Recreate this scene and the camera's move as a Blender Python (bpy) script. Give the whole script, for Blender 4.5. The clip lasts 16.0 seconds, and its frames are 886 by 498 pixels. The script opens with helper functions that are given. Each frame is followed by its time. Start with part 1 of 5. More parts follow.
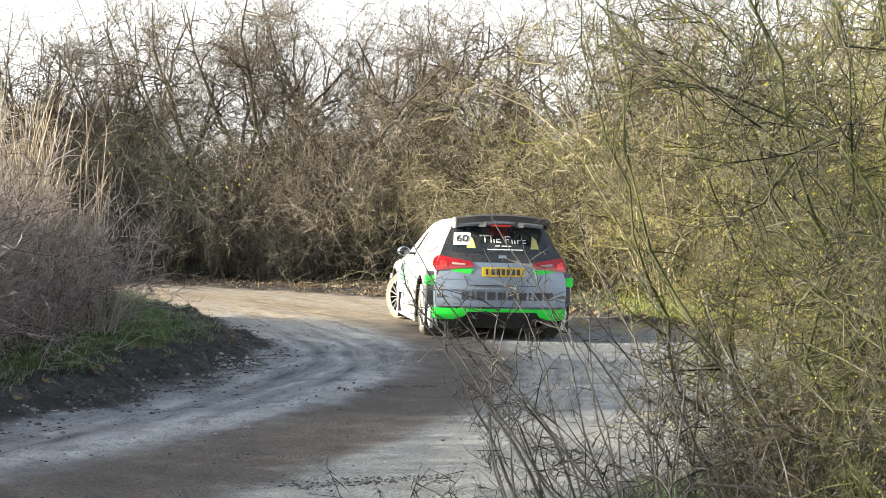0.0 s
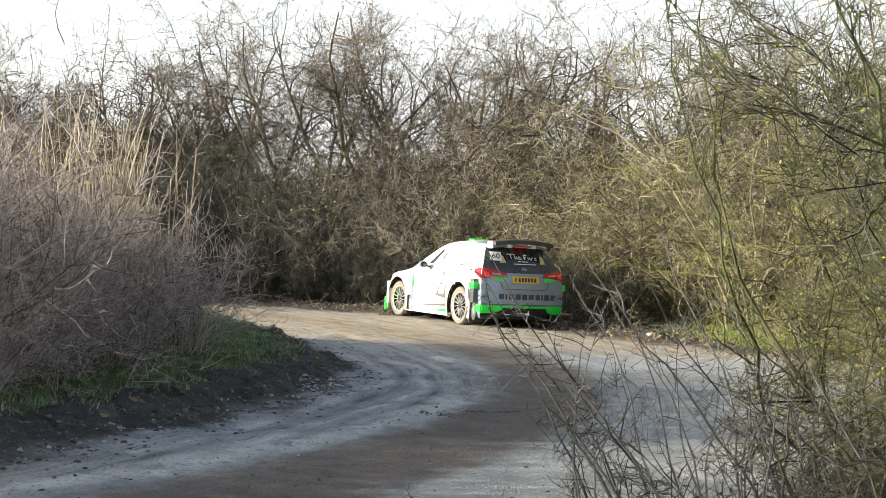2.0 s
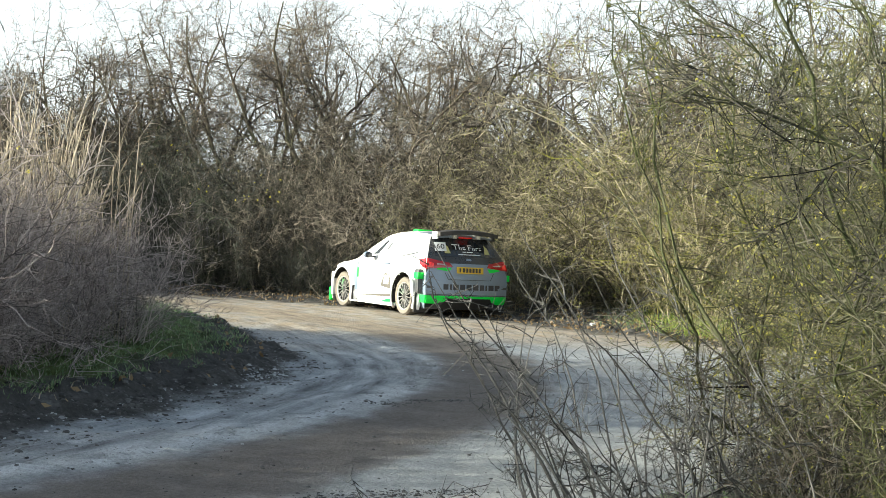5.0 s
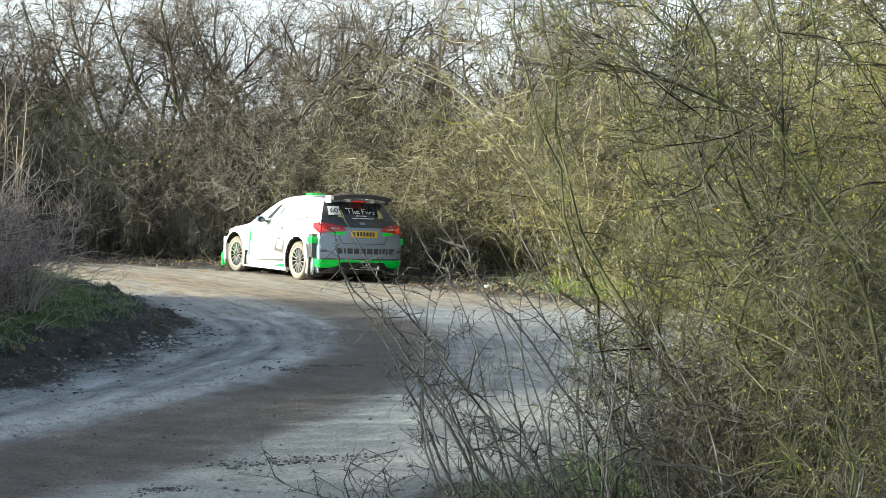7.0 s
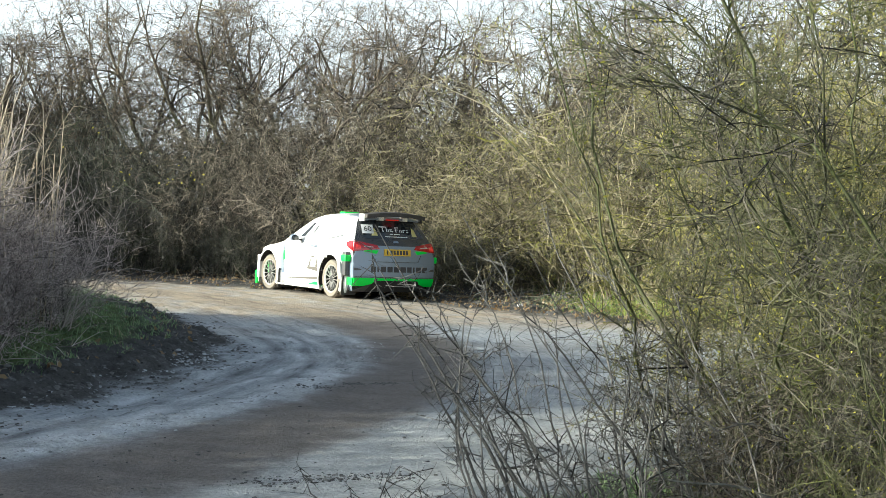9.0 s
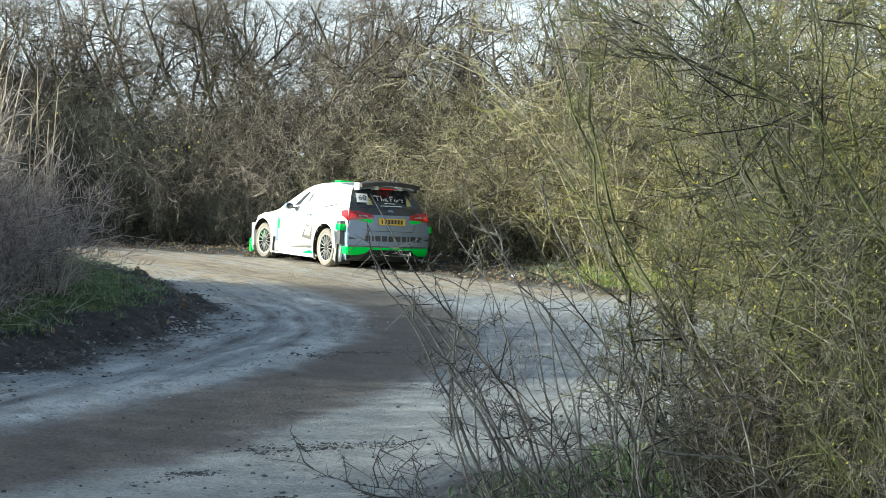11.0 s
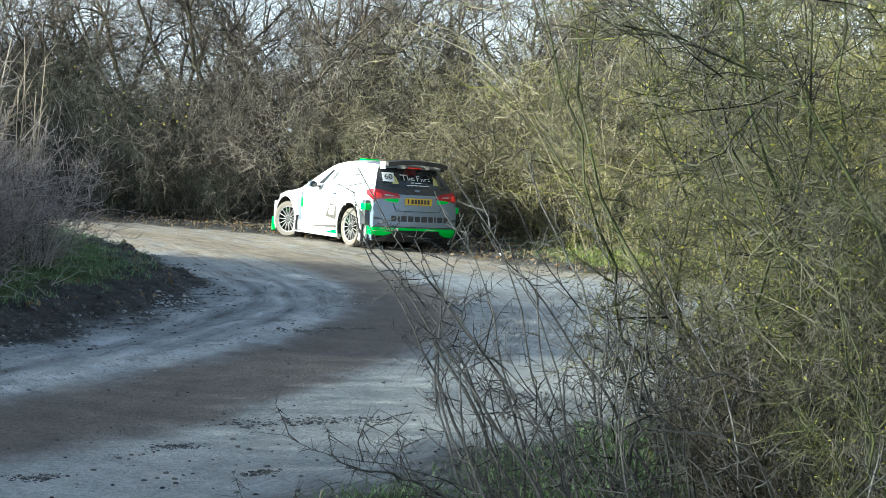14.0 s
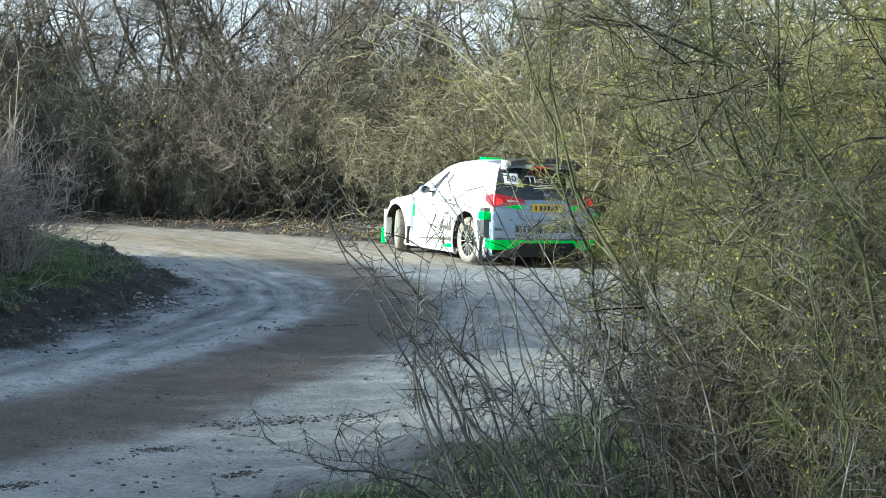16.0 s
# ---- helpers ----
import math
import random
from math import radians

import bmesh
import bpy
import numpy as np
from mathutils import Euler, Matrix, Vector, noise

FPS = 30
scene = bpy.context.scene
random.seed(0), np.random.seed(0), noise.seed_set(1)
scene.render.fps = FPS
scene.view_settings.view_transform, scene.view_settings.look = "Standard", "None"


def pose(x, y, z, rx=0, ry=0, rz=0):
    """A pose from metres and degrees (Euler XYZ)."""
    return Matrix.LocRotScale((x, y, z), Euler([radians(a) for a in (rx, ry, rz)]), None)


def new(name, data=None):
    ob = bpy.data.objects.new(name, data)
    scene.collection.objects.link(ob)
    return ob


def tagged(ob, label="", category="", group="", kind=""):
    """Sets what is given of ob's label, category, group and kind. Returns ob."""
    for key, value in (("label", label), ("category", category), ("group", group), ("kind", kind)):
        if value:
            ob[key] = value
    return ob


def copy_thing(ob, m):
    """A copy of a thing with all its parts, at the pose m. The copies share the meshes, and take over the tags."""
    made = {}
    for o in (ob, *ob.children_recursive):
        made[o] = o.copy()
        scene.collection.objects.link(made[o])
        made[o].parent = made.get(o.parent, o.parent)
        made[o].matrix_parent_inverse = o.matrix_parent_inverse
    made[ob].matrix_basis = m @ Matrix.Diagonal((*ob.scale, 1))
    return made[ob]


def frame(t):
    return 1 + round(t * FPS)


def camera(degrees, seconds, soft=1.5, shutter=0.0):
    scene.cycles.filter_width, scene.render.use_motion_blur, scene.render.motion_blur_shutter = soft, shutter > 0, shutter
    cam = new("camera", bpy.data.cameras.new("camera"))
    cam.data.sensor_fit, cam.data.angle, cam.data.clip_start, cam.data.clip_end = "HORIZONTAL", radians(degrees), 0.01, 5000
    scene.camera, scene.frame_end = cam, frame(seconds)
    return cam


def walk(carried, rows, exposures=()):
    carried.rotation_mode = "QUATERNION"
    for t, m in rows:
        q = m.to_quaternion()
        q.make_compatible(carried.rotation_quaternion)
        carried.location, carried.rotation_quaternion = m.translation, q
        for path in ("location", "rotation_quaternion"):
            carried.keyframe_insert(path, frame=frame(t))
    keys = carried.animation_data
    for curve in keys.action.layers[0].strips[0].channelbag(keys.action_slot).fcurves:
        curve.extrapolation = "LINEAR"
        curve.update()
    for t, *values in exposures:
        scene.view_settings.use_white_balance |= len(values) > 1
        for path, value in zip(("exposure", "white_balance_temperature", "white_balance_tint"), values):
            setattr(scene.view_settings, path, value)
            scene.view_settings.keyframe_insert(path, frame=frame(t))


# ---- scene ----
cam = camera(36.0, 16.0, soft=0.5)
PATH = [
    (0, pose(0.050, 0.015, 1.414, 88.850, 0, 3.408) @ pose(0, 0, 0, 0, 0, 1.58)),
    (0.5, pose(0.046, 0.045, 1.415, 89.248, 0, 4.755) @ pose(0, 0, 0, 0, 0, 1.90)),
    (1, pose(0.037, 0.037, 1.415, 89.412, 0, 6.156) @ pose(0, 0, 0, 0, 0, 1.65)),
    (1.5, pose(0.042, 0.050, 1.416, 89.605, 0, 6.660) @ pose(0, 0, 0, 0, 0, 2.30)),
    (2, pose(0.045, 0.056, 1.417, 89.728, 0, 6.997) @ pose(0, 0, 0, 0, 0, 2.28)),
    (2.5, pose(0.062, 0.080, 1.418, 89.834, 0, 7.054) @ pose(0, 0, 0, 0, 0, 2.20)),
    (3, pose(0.054, 0.031, 1.413, 89.674, 0, 5.526) @ pose(0, 0, 0, 0, 0, 2.08)),
    (5.3, pose(0.057, 0.017, 1.404, 89.364, 0, 4.552) @ pose(0, 0, 0, 0, 0, 2.22)),
    (5.5, pose(0.050, 0.019, 1.405, 88.565, 0, 4.577) @ pose(0, 0, 0, 0, 0, 1.25)),
    (5.6, pose(0.044, 0.026, 1.407, 87.985, 0, 4.906) @ pose(0, 0, 0, 0, 0, 1.29)),
    (5.7, pose(0.039, 0.033, 1.408, 87.095, 0, 5.006) @ pose(0, 0, 0, 0, 0, 1.33)),
    (5.8, pose(0.033, 0.040, 1.409, 86.335, 0, 4.506) @ pose(0, 0, 0, 0, 0, 1.37)),
    (5.9, pose(0.027, 0.047, 1.411, 85.685, 0, 3.436) @ pose(0, 0, 0, 0, 0, 1.41)),
    (6, pose(0.022, 0.054, 1.412, 85.252, 0, 2.279) @ pose(0, 0, 0, 0, 0, 1.45)),
    (6.1, pose(0.015, 0.032, 1.413, 85.385, 0, 0.976) @ pose(0, 0, 0, 0, 0, 1.33)),
    (6.2, pose(0.008, 0.011, 1.414, 85.415, 0, -0.444) @ pose(0, 0, 0, 0, 0, 1.20)),
    (6.3, pose(0.002, -0.011, 1.415, 85.455, 0, -1.394) @ pose(0, 0, 0, 0, 0, 1.08)),
    (6.4, pose(-0.005, -0.033, 1.415, 85.455, 0, -1.794) @ pose(0, 0, 0, 0, 0, 0.96)),
    (6.5, pose(-0.012, -0.054, 1.416, 85.708, 0, -1.373) @ pose(0, 0, 0, 0, 0, 0.83)),
    (6.6, pose(-0.010, -0.043, 1.417, 86.335, 0, -0.244) @ pose(0, 0, 0, 0, 0, 1.04)),
    (6.8, pose(-0.005, -0.022, 1.419, 87.535, 0, 0.106) @ pose(0, 0, 0, 0, 0, 1.47)),
    (7, pose(-0.000, -0.000, 1.420, 88.045, 0, 0.026) @ pose(0, 0, 0, 0, 0, 1.89)),
    (7.5, pose(0.002, -0.015, 1.426, 88.286, 0, 0.953) @ pose(0, 0, 0, 0, 0, 1.76)),
    (8, pose(-0.002, 0.006, 1.425, 88.612, 0, 1.785) @ pose(0, 0, 0, 0, 0, 1.96)),
    (8.5, pose(-0.012, 0.022, 1.416, 88.857, 0, 1.570) @ pose(0, 0, 0, 0, 0, 2.18)),
    (9, pose(-0.015, 0.018, 1.411, 88.799, 0, 1.417) @ pose(0, 0, 0, 0, 0, 2.00)),
    (9.2, pose(-0.014, 0.005, 1.416, 88.463, 0, 1.384) @ pose(0, 0, 0, 0, 0, 1.97)),
    (11.5, pose(-0.023, 0.031, 1.406, 87.477, 0, 1.025) @ pose(0, 0, 0, 0, 0, 2.90)),
    (12, pose(-0.030, 0.030, 1.401, 87.346, 0, 0.950) @ pose(0, 0, 0, 0, 0, 3.22)),
    (12.5, pose(-0.022, 0.018, 1.403, 87.112, 0, 0.922) @ pose(0, 0, 0, 0, 0, 3.02)),
    (13, pose(-0.016, 0.026, 1.405, 86.916, 0, 0.829) @ pose(0, 0, 0, 0, 0, 2.88)),
    (13.5, pose(-0.019, 0.023, 1.405, 86.773, 0, 0.686) @ pose(0, 0, 0, 0, 0, 3.22)),
    (14, pose(-0.017, 0.027, 1.401, 86.648, 0, 0.551) @ pose(0, 0, 0, 0, 0, 3.21)),
    (14.5, pose(-0.009, 0.026, 1.402, 86.510, 0, 0.433) @ pose(0, 0, 0, 0, 0, 2.91)),
    (15, pose(-0.004, 0.035, 1.406, 86.434, 0, 0.343) @ pose(0, 0, 0, 0, 0, 2.63)),
    (15.5, pose(0.001, 0.041, 1.406, 86.262, 0, 0.223) @ pose(0, 0, 0, 0, 0, 2.15)),
    (16, pose(0.024, 0.056, 1.412, 86.373, 0, -0.084) @ pose(0, 0, 0, 0, 0, 1.78)),
]

walk(cam, PATH, exposures=[(0.0, 1.74, 6650, 7), (0.5, 1.60, 6600, 7), (2.0, 1.42, 6500, 6), (3.2, 1.42, 6450, 5), (5.3, 1.46, 6150, 0), (9.2, 1.44, 5950, 0), (11.3, 1.38, 5700, -3), (16.0, 1.42, 5450, -3)])

# ---------------------------------------------------------------- light
SUN_DIR = Vector((-0.93, -0.22, 0.285)).normalized()      # towards the sun
world = bpy.data.worlds.new("winter_sky")
scene.world = world
world.use_nodes = True
wn = world.node_tree
sky = wn.nodes.new("ShaderNodeTexSky")
sky.sky_type = "NISHITA"
sky.sun_disc = False
sky.sun_elevation = math.asin(SUN_DIR.z)
sky.sun_rotation = math.atan2(SUN_DIR.x, SUN_DIR.y)
sky.air_density, sky.dust_density, sky.ozone_density = 1.0, 3.0, 1.0
bgn = wn.nodes["Background"]
veil = wn.nodes.new("ShaderNodeMix")                     # thin even high cloud
veil.data_type = "RGBA"
height_map = wn.nodes.new("ShaderNodeTexCoord")
split = wn.nodes.new("ShaderNodeSeparateXYZ")
thin = wn.nodes.new("ShaderNodeMapRange")                 # haze whitest near the horizon, thinner overhead
thin.inputs[1].default_value, thin.inputs[2].default_value, thin.inputs[3].default_value, thin.inputs[4].default_value = 0.10, 0.50, 0.80, 0.10
wn.links.new(height_map.outputs["Generated"], split.inputs[0])
wn.links.new(split.outputs[2], thin.inputs[0])
wn.links.new(thin.outputs[0], veil.inputs[0])
veil.inputs[7].default_value = (8.6, 8.7, 8.8, 1)
wn.links.new(sky.outputs[0], veil.inputs[6])
wn.links.new(veil.outputs[2], bgn.inputs[0])
bgn.inputs[1].default_value = 0.072
sun_data = bpy.data.lights.new("sun", "SUN")
sun_data.energy, sun_data.angle, sun_data.color = 5.0, radians(0.6), (1.0, 0.92, 0.78)
sun = new("sun", sun_data)
sun.matrix_world = Matrix.Translation((0, 0, 30)) @ SUN_DIR.to_track_quat("Z", "Y").to_matrix().to_4x4()
scene.view_settings.exposure = 0.0


# ---------------------------------------------------------------- materials
def shader(name, rough=0.6, metal=0.0):
    m = bpy.data.materials.new(name)
    m.use_nodes = True
    b = m.node_tree.nodes["Principled BSDF"]
    b.inputs["Roughness"].default_value, b.inputs["Metallic"].default_value = rough, metal
    return m, m.node_tree, b


def link(nt, a, b):
    nt.links.new(a, b)


def ramp(nt, fac, stops):
    r = nt.nodes.new("ShaderNodeValToRGB")
    r.color_ramp.elements[0].position, r.color_ramp.elements[0].color = stops[0][0], (*stops[0][1], 1)
    r.color_ramp.elements[1].position, r.color_ramp.elements[1].color = stops[-1][0], (*stops[-1][1], 1)
    for p, c in stops[1:-1]:
        e = r.color_ramp.elements.new(p)
        e.color = (*c, 1)
    link(nt, fac, r.inputs[0])
    return r.outputs[0]


def noise_tex(nt, scale, detail=4, rough=0.6, vec=None):
    n = nt.nodes.new("ShaderNodeTexNoise")
    n.inputs["Scale"].default_value, n.inputs["Detail"].default_value, n.inputs["Roughness"].default_value = scale, detail, rough
    if vec is None:
        vec = nt.nodes.new("ShaderNodeTexCoord").outputs["Object"]
    link(nt, vec, n.inputs["Vector"])
    return n.outputs["Fac"]


def mixc(nt, fac, a, b, mode="MIX"):
    n = nt.nodes.new("ShaderNodeMix")
    n.data_type, n.blend_type = "RGBA", mode
    for sock, v in ((n.inputs[0], fac), (n.inputs[6], a), (n.inputs[7], b)):
        if isinstance(v, (int, float)):
            sock.default_value = v
        elif isinstance(v, tuple):
            sock.default_value = (*v, 1)
        else:
            link(nt, v, sock)
    return n.outputs[2]


def bump(nt, b, height, strength=0.4, dist=0.02):
    n = nt.nodes.new("ShaderNodeBump")
    n.inputs["Strength"].default_value, n.inputs["Distance"].default_value = strength, dist
    link(nt, height, n.inputs["Height"])
    link(nt, n.outputs[0], b.inputs["Normal"])


def paint(name, colour, rough=0.35, metal=0.0, dirt=0.25, coat=0.0, scale=3.0):
    """Smooth painted or moulded surface with a thin uneven film of road dust."""
    m, nt, b = shader(name, rough, metal)
    big = noise_tex(nt, scale, 5, 0.65)
    fine = noise_tex(nt, scale * 22, 3, 0.6)
    dust = mixc(nt, 0.5, big, fine)
    fac = ramp(nt, dust, [(0.42, (0, 0, 0)), (0.72, (dirt,) * 3)])
    link(nt, mixc(nt, fac, colour, (0.26, 0.21, 0.16)), b.inputs["Base Color"])
    link(nt, ramp(nt, dust, [(0.4, (rough,) * 3), (0.75, (min(1, rough + 0.3),) * 3)]), b.inputs["Roughness"])
    b.inputs["Coat Weight"].default_value = coat
    return m


def bark(name, dark, light, moss=None, moss_at=0.6, rough=0.85):
    """Twig bark: each piece differs in tone, with moss or lichen patches."""
    m, nt, b = shader(name, rough)
    b.inputs["Specular IOR Level"].default_value = 0.25
    geo = nt.nodes.new("ShaderNodeNewGeometry")
    n = noise_tex(nt, 3.0, 4, 0.7)
    fine = noise_tex(nt, 60.0, 2, 0.6)
    tone = mixc(nt, 0.5, geo.outputs["Random Per Island"], n)
    col = ramp(nt, tone, [(0.28, dark), (0.72, light)])
    if moss:
        col = mixc(nt, ramp(nt, n, [(moss_at - 0.1, (0, 0, 0)), (moss_at + 0.1, (0.9,) * 3)]), col, moss)
    col = mixc(nt, 0.35, col, ramp(nt, fine, [(0.3, (0.25,) * 3), (0.7, (1, 1, 1))]), "MULTIPLY")
    link(nt, col, b.inputs["Base Color"])
    return m


def leafy(name, a, bcol, rough=0.55):
    m, nt, b = shader(name, rough)
    geo = nt.nodes.new("ShaderNodeNewGeometry")
    link(nt, ramp(nt, geo.outputs["Random Per Island"], [(0.0, a), (1.0, bcol)]), b.inputs["Base Color"])
    b.inputs["Specular IOR Level"].default_value = 0.3
    tr = nt.nodes.new("ShaderNodeBsdfTranslucent")
    link(nt, ramp(nt, geo.outputs["Random Per Island"], [(0.0, a), (1.0, bcol)]), tr.inputs[0])
    mx = nt.nodes.new("ShaderNodeMixShader")
    mx.inputs[0].default_value = 0.35
    link(nt, b.outputs[0], mx.inputs[1])
    link(nt, tr.outputs[0], mx.inputs[2])
    link(nt, mx.outputs[0], nt.nodes["Material Output"].inputs[0])
    return m


BARK_HEDGE = bark("hedge_bark", (0.035, 0.029, 0.023), (0.40, 0.345, 0.275))
BARK_OLIVE = bark("olive_bark", (0.05, 0.043, 0.028), (0.44, 0.385, 0.265), (0.20, 0.19, 0.07), 0.64)
BARK_DARK = bark("trunk_bark", (0.05, 0.04, 0.032), (0.17, 0.14, 0.10), (0.12, 0.13, 0.05), 0.62)
# hedge bark darkened to carry the shade inside and below the hedge
BARK_SHADE_TONE = bark("shade_toned_hedge_bark", (0.02, 0.02, 0.018), (0.20, 0.19, 0.17), (0.055, 0.07, 0.03), 0.55)
BARK_GREY = bark("grey_bark", (0.03, 0.026, 0.02), (0.175, 0.155, 0.115))
# mossy bark of the front bushes, darkened for the shade they stand in
BARK_MOSS_SHADED = bark("shaded_mossy_bark", (0.011, 0.010, 0.009), (0.20, 0.18, 0.15), (0.095, 0.105, 0.03), 0.52)
# the same mossy bark brightened and yellowed, with sunlight in the colour
BARK_MOSS_SUNLIT = bark("sunlit_mossy_bark", (0.04, 0.034, 0.02), (0.39, 0.34, 0.22), (0.26, 0.25, 0.045), 0.51)
BARK_GREEN = bark("algae_green_bark", (0.024, 0.024, 0.014), (0.105, 0.105, 0.06), (0.075, 0.09, 0.03), 0.52)
BARK_UNDER = bark("undergrowth_bark", (0.016, 0.015, 0.013), (0.20, 0.17, 0.135))
BARK_THORN = bark("thorn_bark", (0.022, 0.021, 0.02), (0.23, 0.22, 0.21))
BARK_PINK = bark("pinkish_bark", (0.08, 0.067, 0.064), (0.68, 0.585, 0.56))
STRAW = bark("dry_stem", (0.26, 0.21, 0.15), (0.62, 0.53, 0.40))
LEAF_OLIVE = leafy("olive_leaf", (0.13, 0.135, 0.022), (0.36, 0.33, 0.06))
TREE_TWIG = bark("tree_twig_bark", (0.05, 0.042, 0.036), (0.27, 0.225, 0.18))
# yellow-green leaf tone that holds the sunlight on the olive hedge
LEAF_SUN = leafy("sunlit_lichen_leaf", (0.12, 0.13, 0.025), (0.36, 0.36, 0.09))
LEAF_DRY = leafy("dry_leaf", (0.16, 0.10, 0.05), (0.34, 0.25, 0.14))
LEAF_YELLOW = leafy("yellow_leaf", (0.45, 0.40, 0.04), (0.62, 0.55, 0.08))
GRASS_MAT = leafy("grass_blade", (0.11, 0.185, 0.085), (0.31, 0.41, 0.20))
# brighter, yellower copy of the grass colour, standing in for sunlight on it
GRASS_SUN = leafy("sunlit_grass_blade", (0.13, 0.18, 0.035), (0.34, 0.40, 0.09))


# ---------------------------------------------------------------- mesh helpers
def mesh_object(name, verts, faces, mat, parent=None, label="", smooth=True):
    me = bpy.data.meshes.new(name)
    me.from_pydata(verts, [], faces)
    if smooth:
        me.polygons.foreach_set("use_smooth", [True] * len(me.polygons))
    me.materials.append(mat)
    ob = new(name, me)
    if parent:
        ob.parent = parent
    if label:
        ob["label"] = label
    return ob


def part(name, bm, mat, parent, label="", smooth=True):
    """Links a bmesh as one mesh object under a thing or a part."""
    me = bpy.data.meshes.new(name)
    bmesh.ops.recalc_face_normals(bm, faces=bm.faces)
    bm.to_mesh(me)
    bm.free()
    if smooth:
        me.polygons.foreach_set("use_smooth", [True] * len(me.polygons))
        me.set_sharp_from_angle(angle=radians(38))
    me.materials.append(mat)
    ob = new(name, me)
    ob.parent = parent
    if label:
        ob["label"] = label
    return ob


def unit(v):
    return v / np.maximum(np.linalg.norm(v, axis=-1, keepdims=True), 1e-9)


def grow(rng, start, way, length, r0, k, wander=0.25, lift=0.0, taper=0.25):
    """n stems of k points each: start (n,3), way (n,3), length (n), r0 (n)."""
    n = len(start)
    pts, rad = np.empty((n, k, 3)), np.empty((n, k))
    p, d = start.copy(), unit(way)
    step = (length / (k - 1))[:, None]
    for i in range(k):
        pts[:, i] = p
        rad[:, i] = r0 * (1 - (1 - taper) * i / (k - 1))
        d = d + rng.normal(0, wander, (n, 3))
        d[:, 2] += lift
        d = unit(d)
        p = p + d * step
    return pts, rad


def sprout(rng, pts, rad, each, lo, hi, spread, shrink=0.55):
    """Starts, ways and radii of side shoots: each per stem, between lo and hi of its length."""
    n, k, _ = pts.shape
    idx = np.repeat(np.arange(n), each)
    t = rng.uniform(lo, hi, len(idx)) * (k - 1)
    i = np.minimum(t.astype(int), k - 2)
    f = (t - i)[:, None]
    a, b = pts[idx, i], pts[idx, i + 1]
    way = unit(unit(b - a) + rng.normal(0, spread, (len(idx), 3)))
    return a * (1 - f) + b * f, way, rad[idx, i] * shrink


def tubes(stems, sides=3):
    """Vertices and faces of tapered tubes round all the given stems."""
    vs, fs, base = [], [], 0
    for pts, rad in stems:
        n, k, _ = pts.shape
        tan = unit(np.gradient(pts, axis=1))
        ref = np.where(np.abs(tan[..., 2:3]) < 0.9, np.array([0, 0, 1.0]), np.array([1.0, 0, 0]))
        u = unit(np.cross(tan, ref))
        w = np.cross(tan, u)
        ang = np.arange(sides) * 2 * np.pi / sides
        ring = u[:, :, None] * np.cos(ang)[:, None] + w[:, :, None] * np.sin(ang)[:, None]
        v = pts[:, :, None] + ring * rad[:, :, None, None]
        vs.append(v.reshape(-1, 3))
        idx = base + np.arange(n * k * sides).reshape(n, k, sides)
        nxt = np.roll(idx, -1, axis=2)
        q = np.stack([idx[:, :-1], nxt[:, :-1], nxt[:, 1:], idx[:, 1:]], -1).reshape(-1, 4)
        fs.append(q)
        base += n * k * sides
    return np.concatenate(vs), np.concatenate(fs)


def quads_mesh(name, v, q, mat, smooth=True):
    me = bpy.data.meshes.new(name)
    me.vertices.add(len(v))
    me.vertices.foreach_set("co", np.asarray(v, np.float32).ravel())
    me.loops.add(q.size)
    me.loops.foreach_set("vertex_index", np.asarray(q, np.int32).ravel())
    me.polygons.add(len(q))
    me.polygons.foreach_set("loop_start", np.arange(0, q.size, q.shape[1], dtype=np.int32))
    if smooth:
        me.polygons.foreach_set("use_smooth", np.ones(len(q), bool))
    me.update(calc_edges=True)
    me.materials.append(mat)
    return me


def leaves(rng, centres, size, flat=0.3):
    """A folded four-cornered leaf at each centre."""
    n = len(centres)
    a = unit(rng.normal(0, 1, (n, 3)))
    b = unit(np.cross(a, rng.normal(0, 1, (n, 3))))
    c = np.cross(a, b)
    s = size * rng.uniform(0.6, 1.4, (n, 1))
    v = np.stack([centres - a * s, centres + b * s * 0.5 + c * s * flat * 0.4, centres + a * s, centres - b * s * 0.5 + c * s * flat * 0.4], 1)
    return v.reshape(-1, 3), np.arange(4 * n).reshape(n, 4)


# ---------------------------------------------------------------- ground
ISLAND = np.array([(-9, -3), (-6, 3), (-4.1, 6.2), (-3.4, 7.7), (-3.15, 8.6), (-2.95, 9.4), (-2.68, 10.8), (-2.48, 12.2), (-2.42, 13.3), (-2.65, 14.6), (-3.05, 15.9),
                   (-4.1, 18.3), (-5.3, 20.4), (-6.6, 22.4), (-8.5, 24.6), (-12, 27.5), (-30, 38), (-400, 200), (-400, -3)], float)
FAR_EDGE = np.array([(-400, 215), (-30, 42), (-12, 30.5), (-8, 27.2), (-6, 26.5), (-4.2, 25.6), (-2.1, 24.3), (-0.8, 23.3), (0.2, 21.8), (1.4, 20.4), (2.6, 19.6), (8, 17.5), (30, 11), (400, -60)], float)
NEAR_EDGE = np.array([(-400, -250), (-10, -1.5), (-4, 3), (-1.8, 4.8), (-0.88, 5.6), (-0.4, 6.35), (0.11, 7.1), (0.75, 8.0), (2.2, 9.2), (6, 10.5), (30, 7), (400, -66)], float)


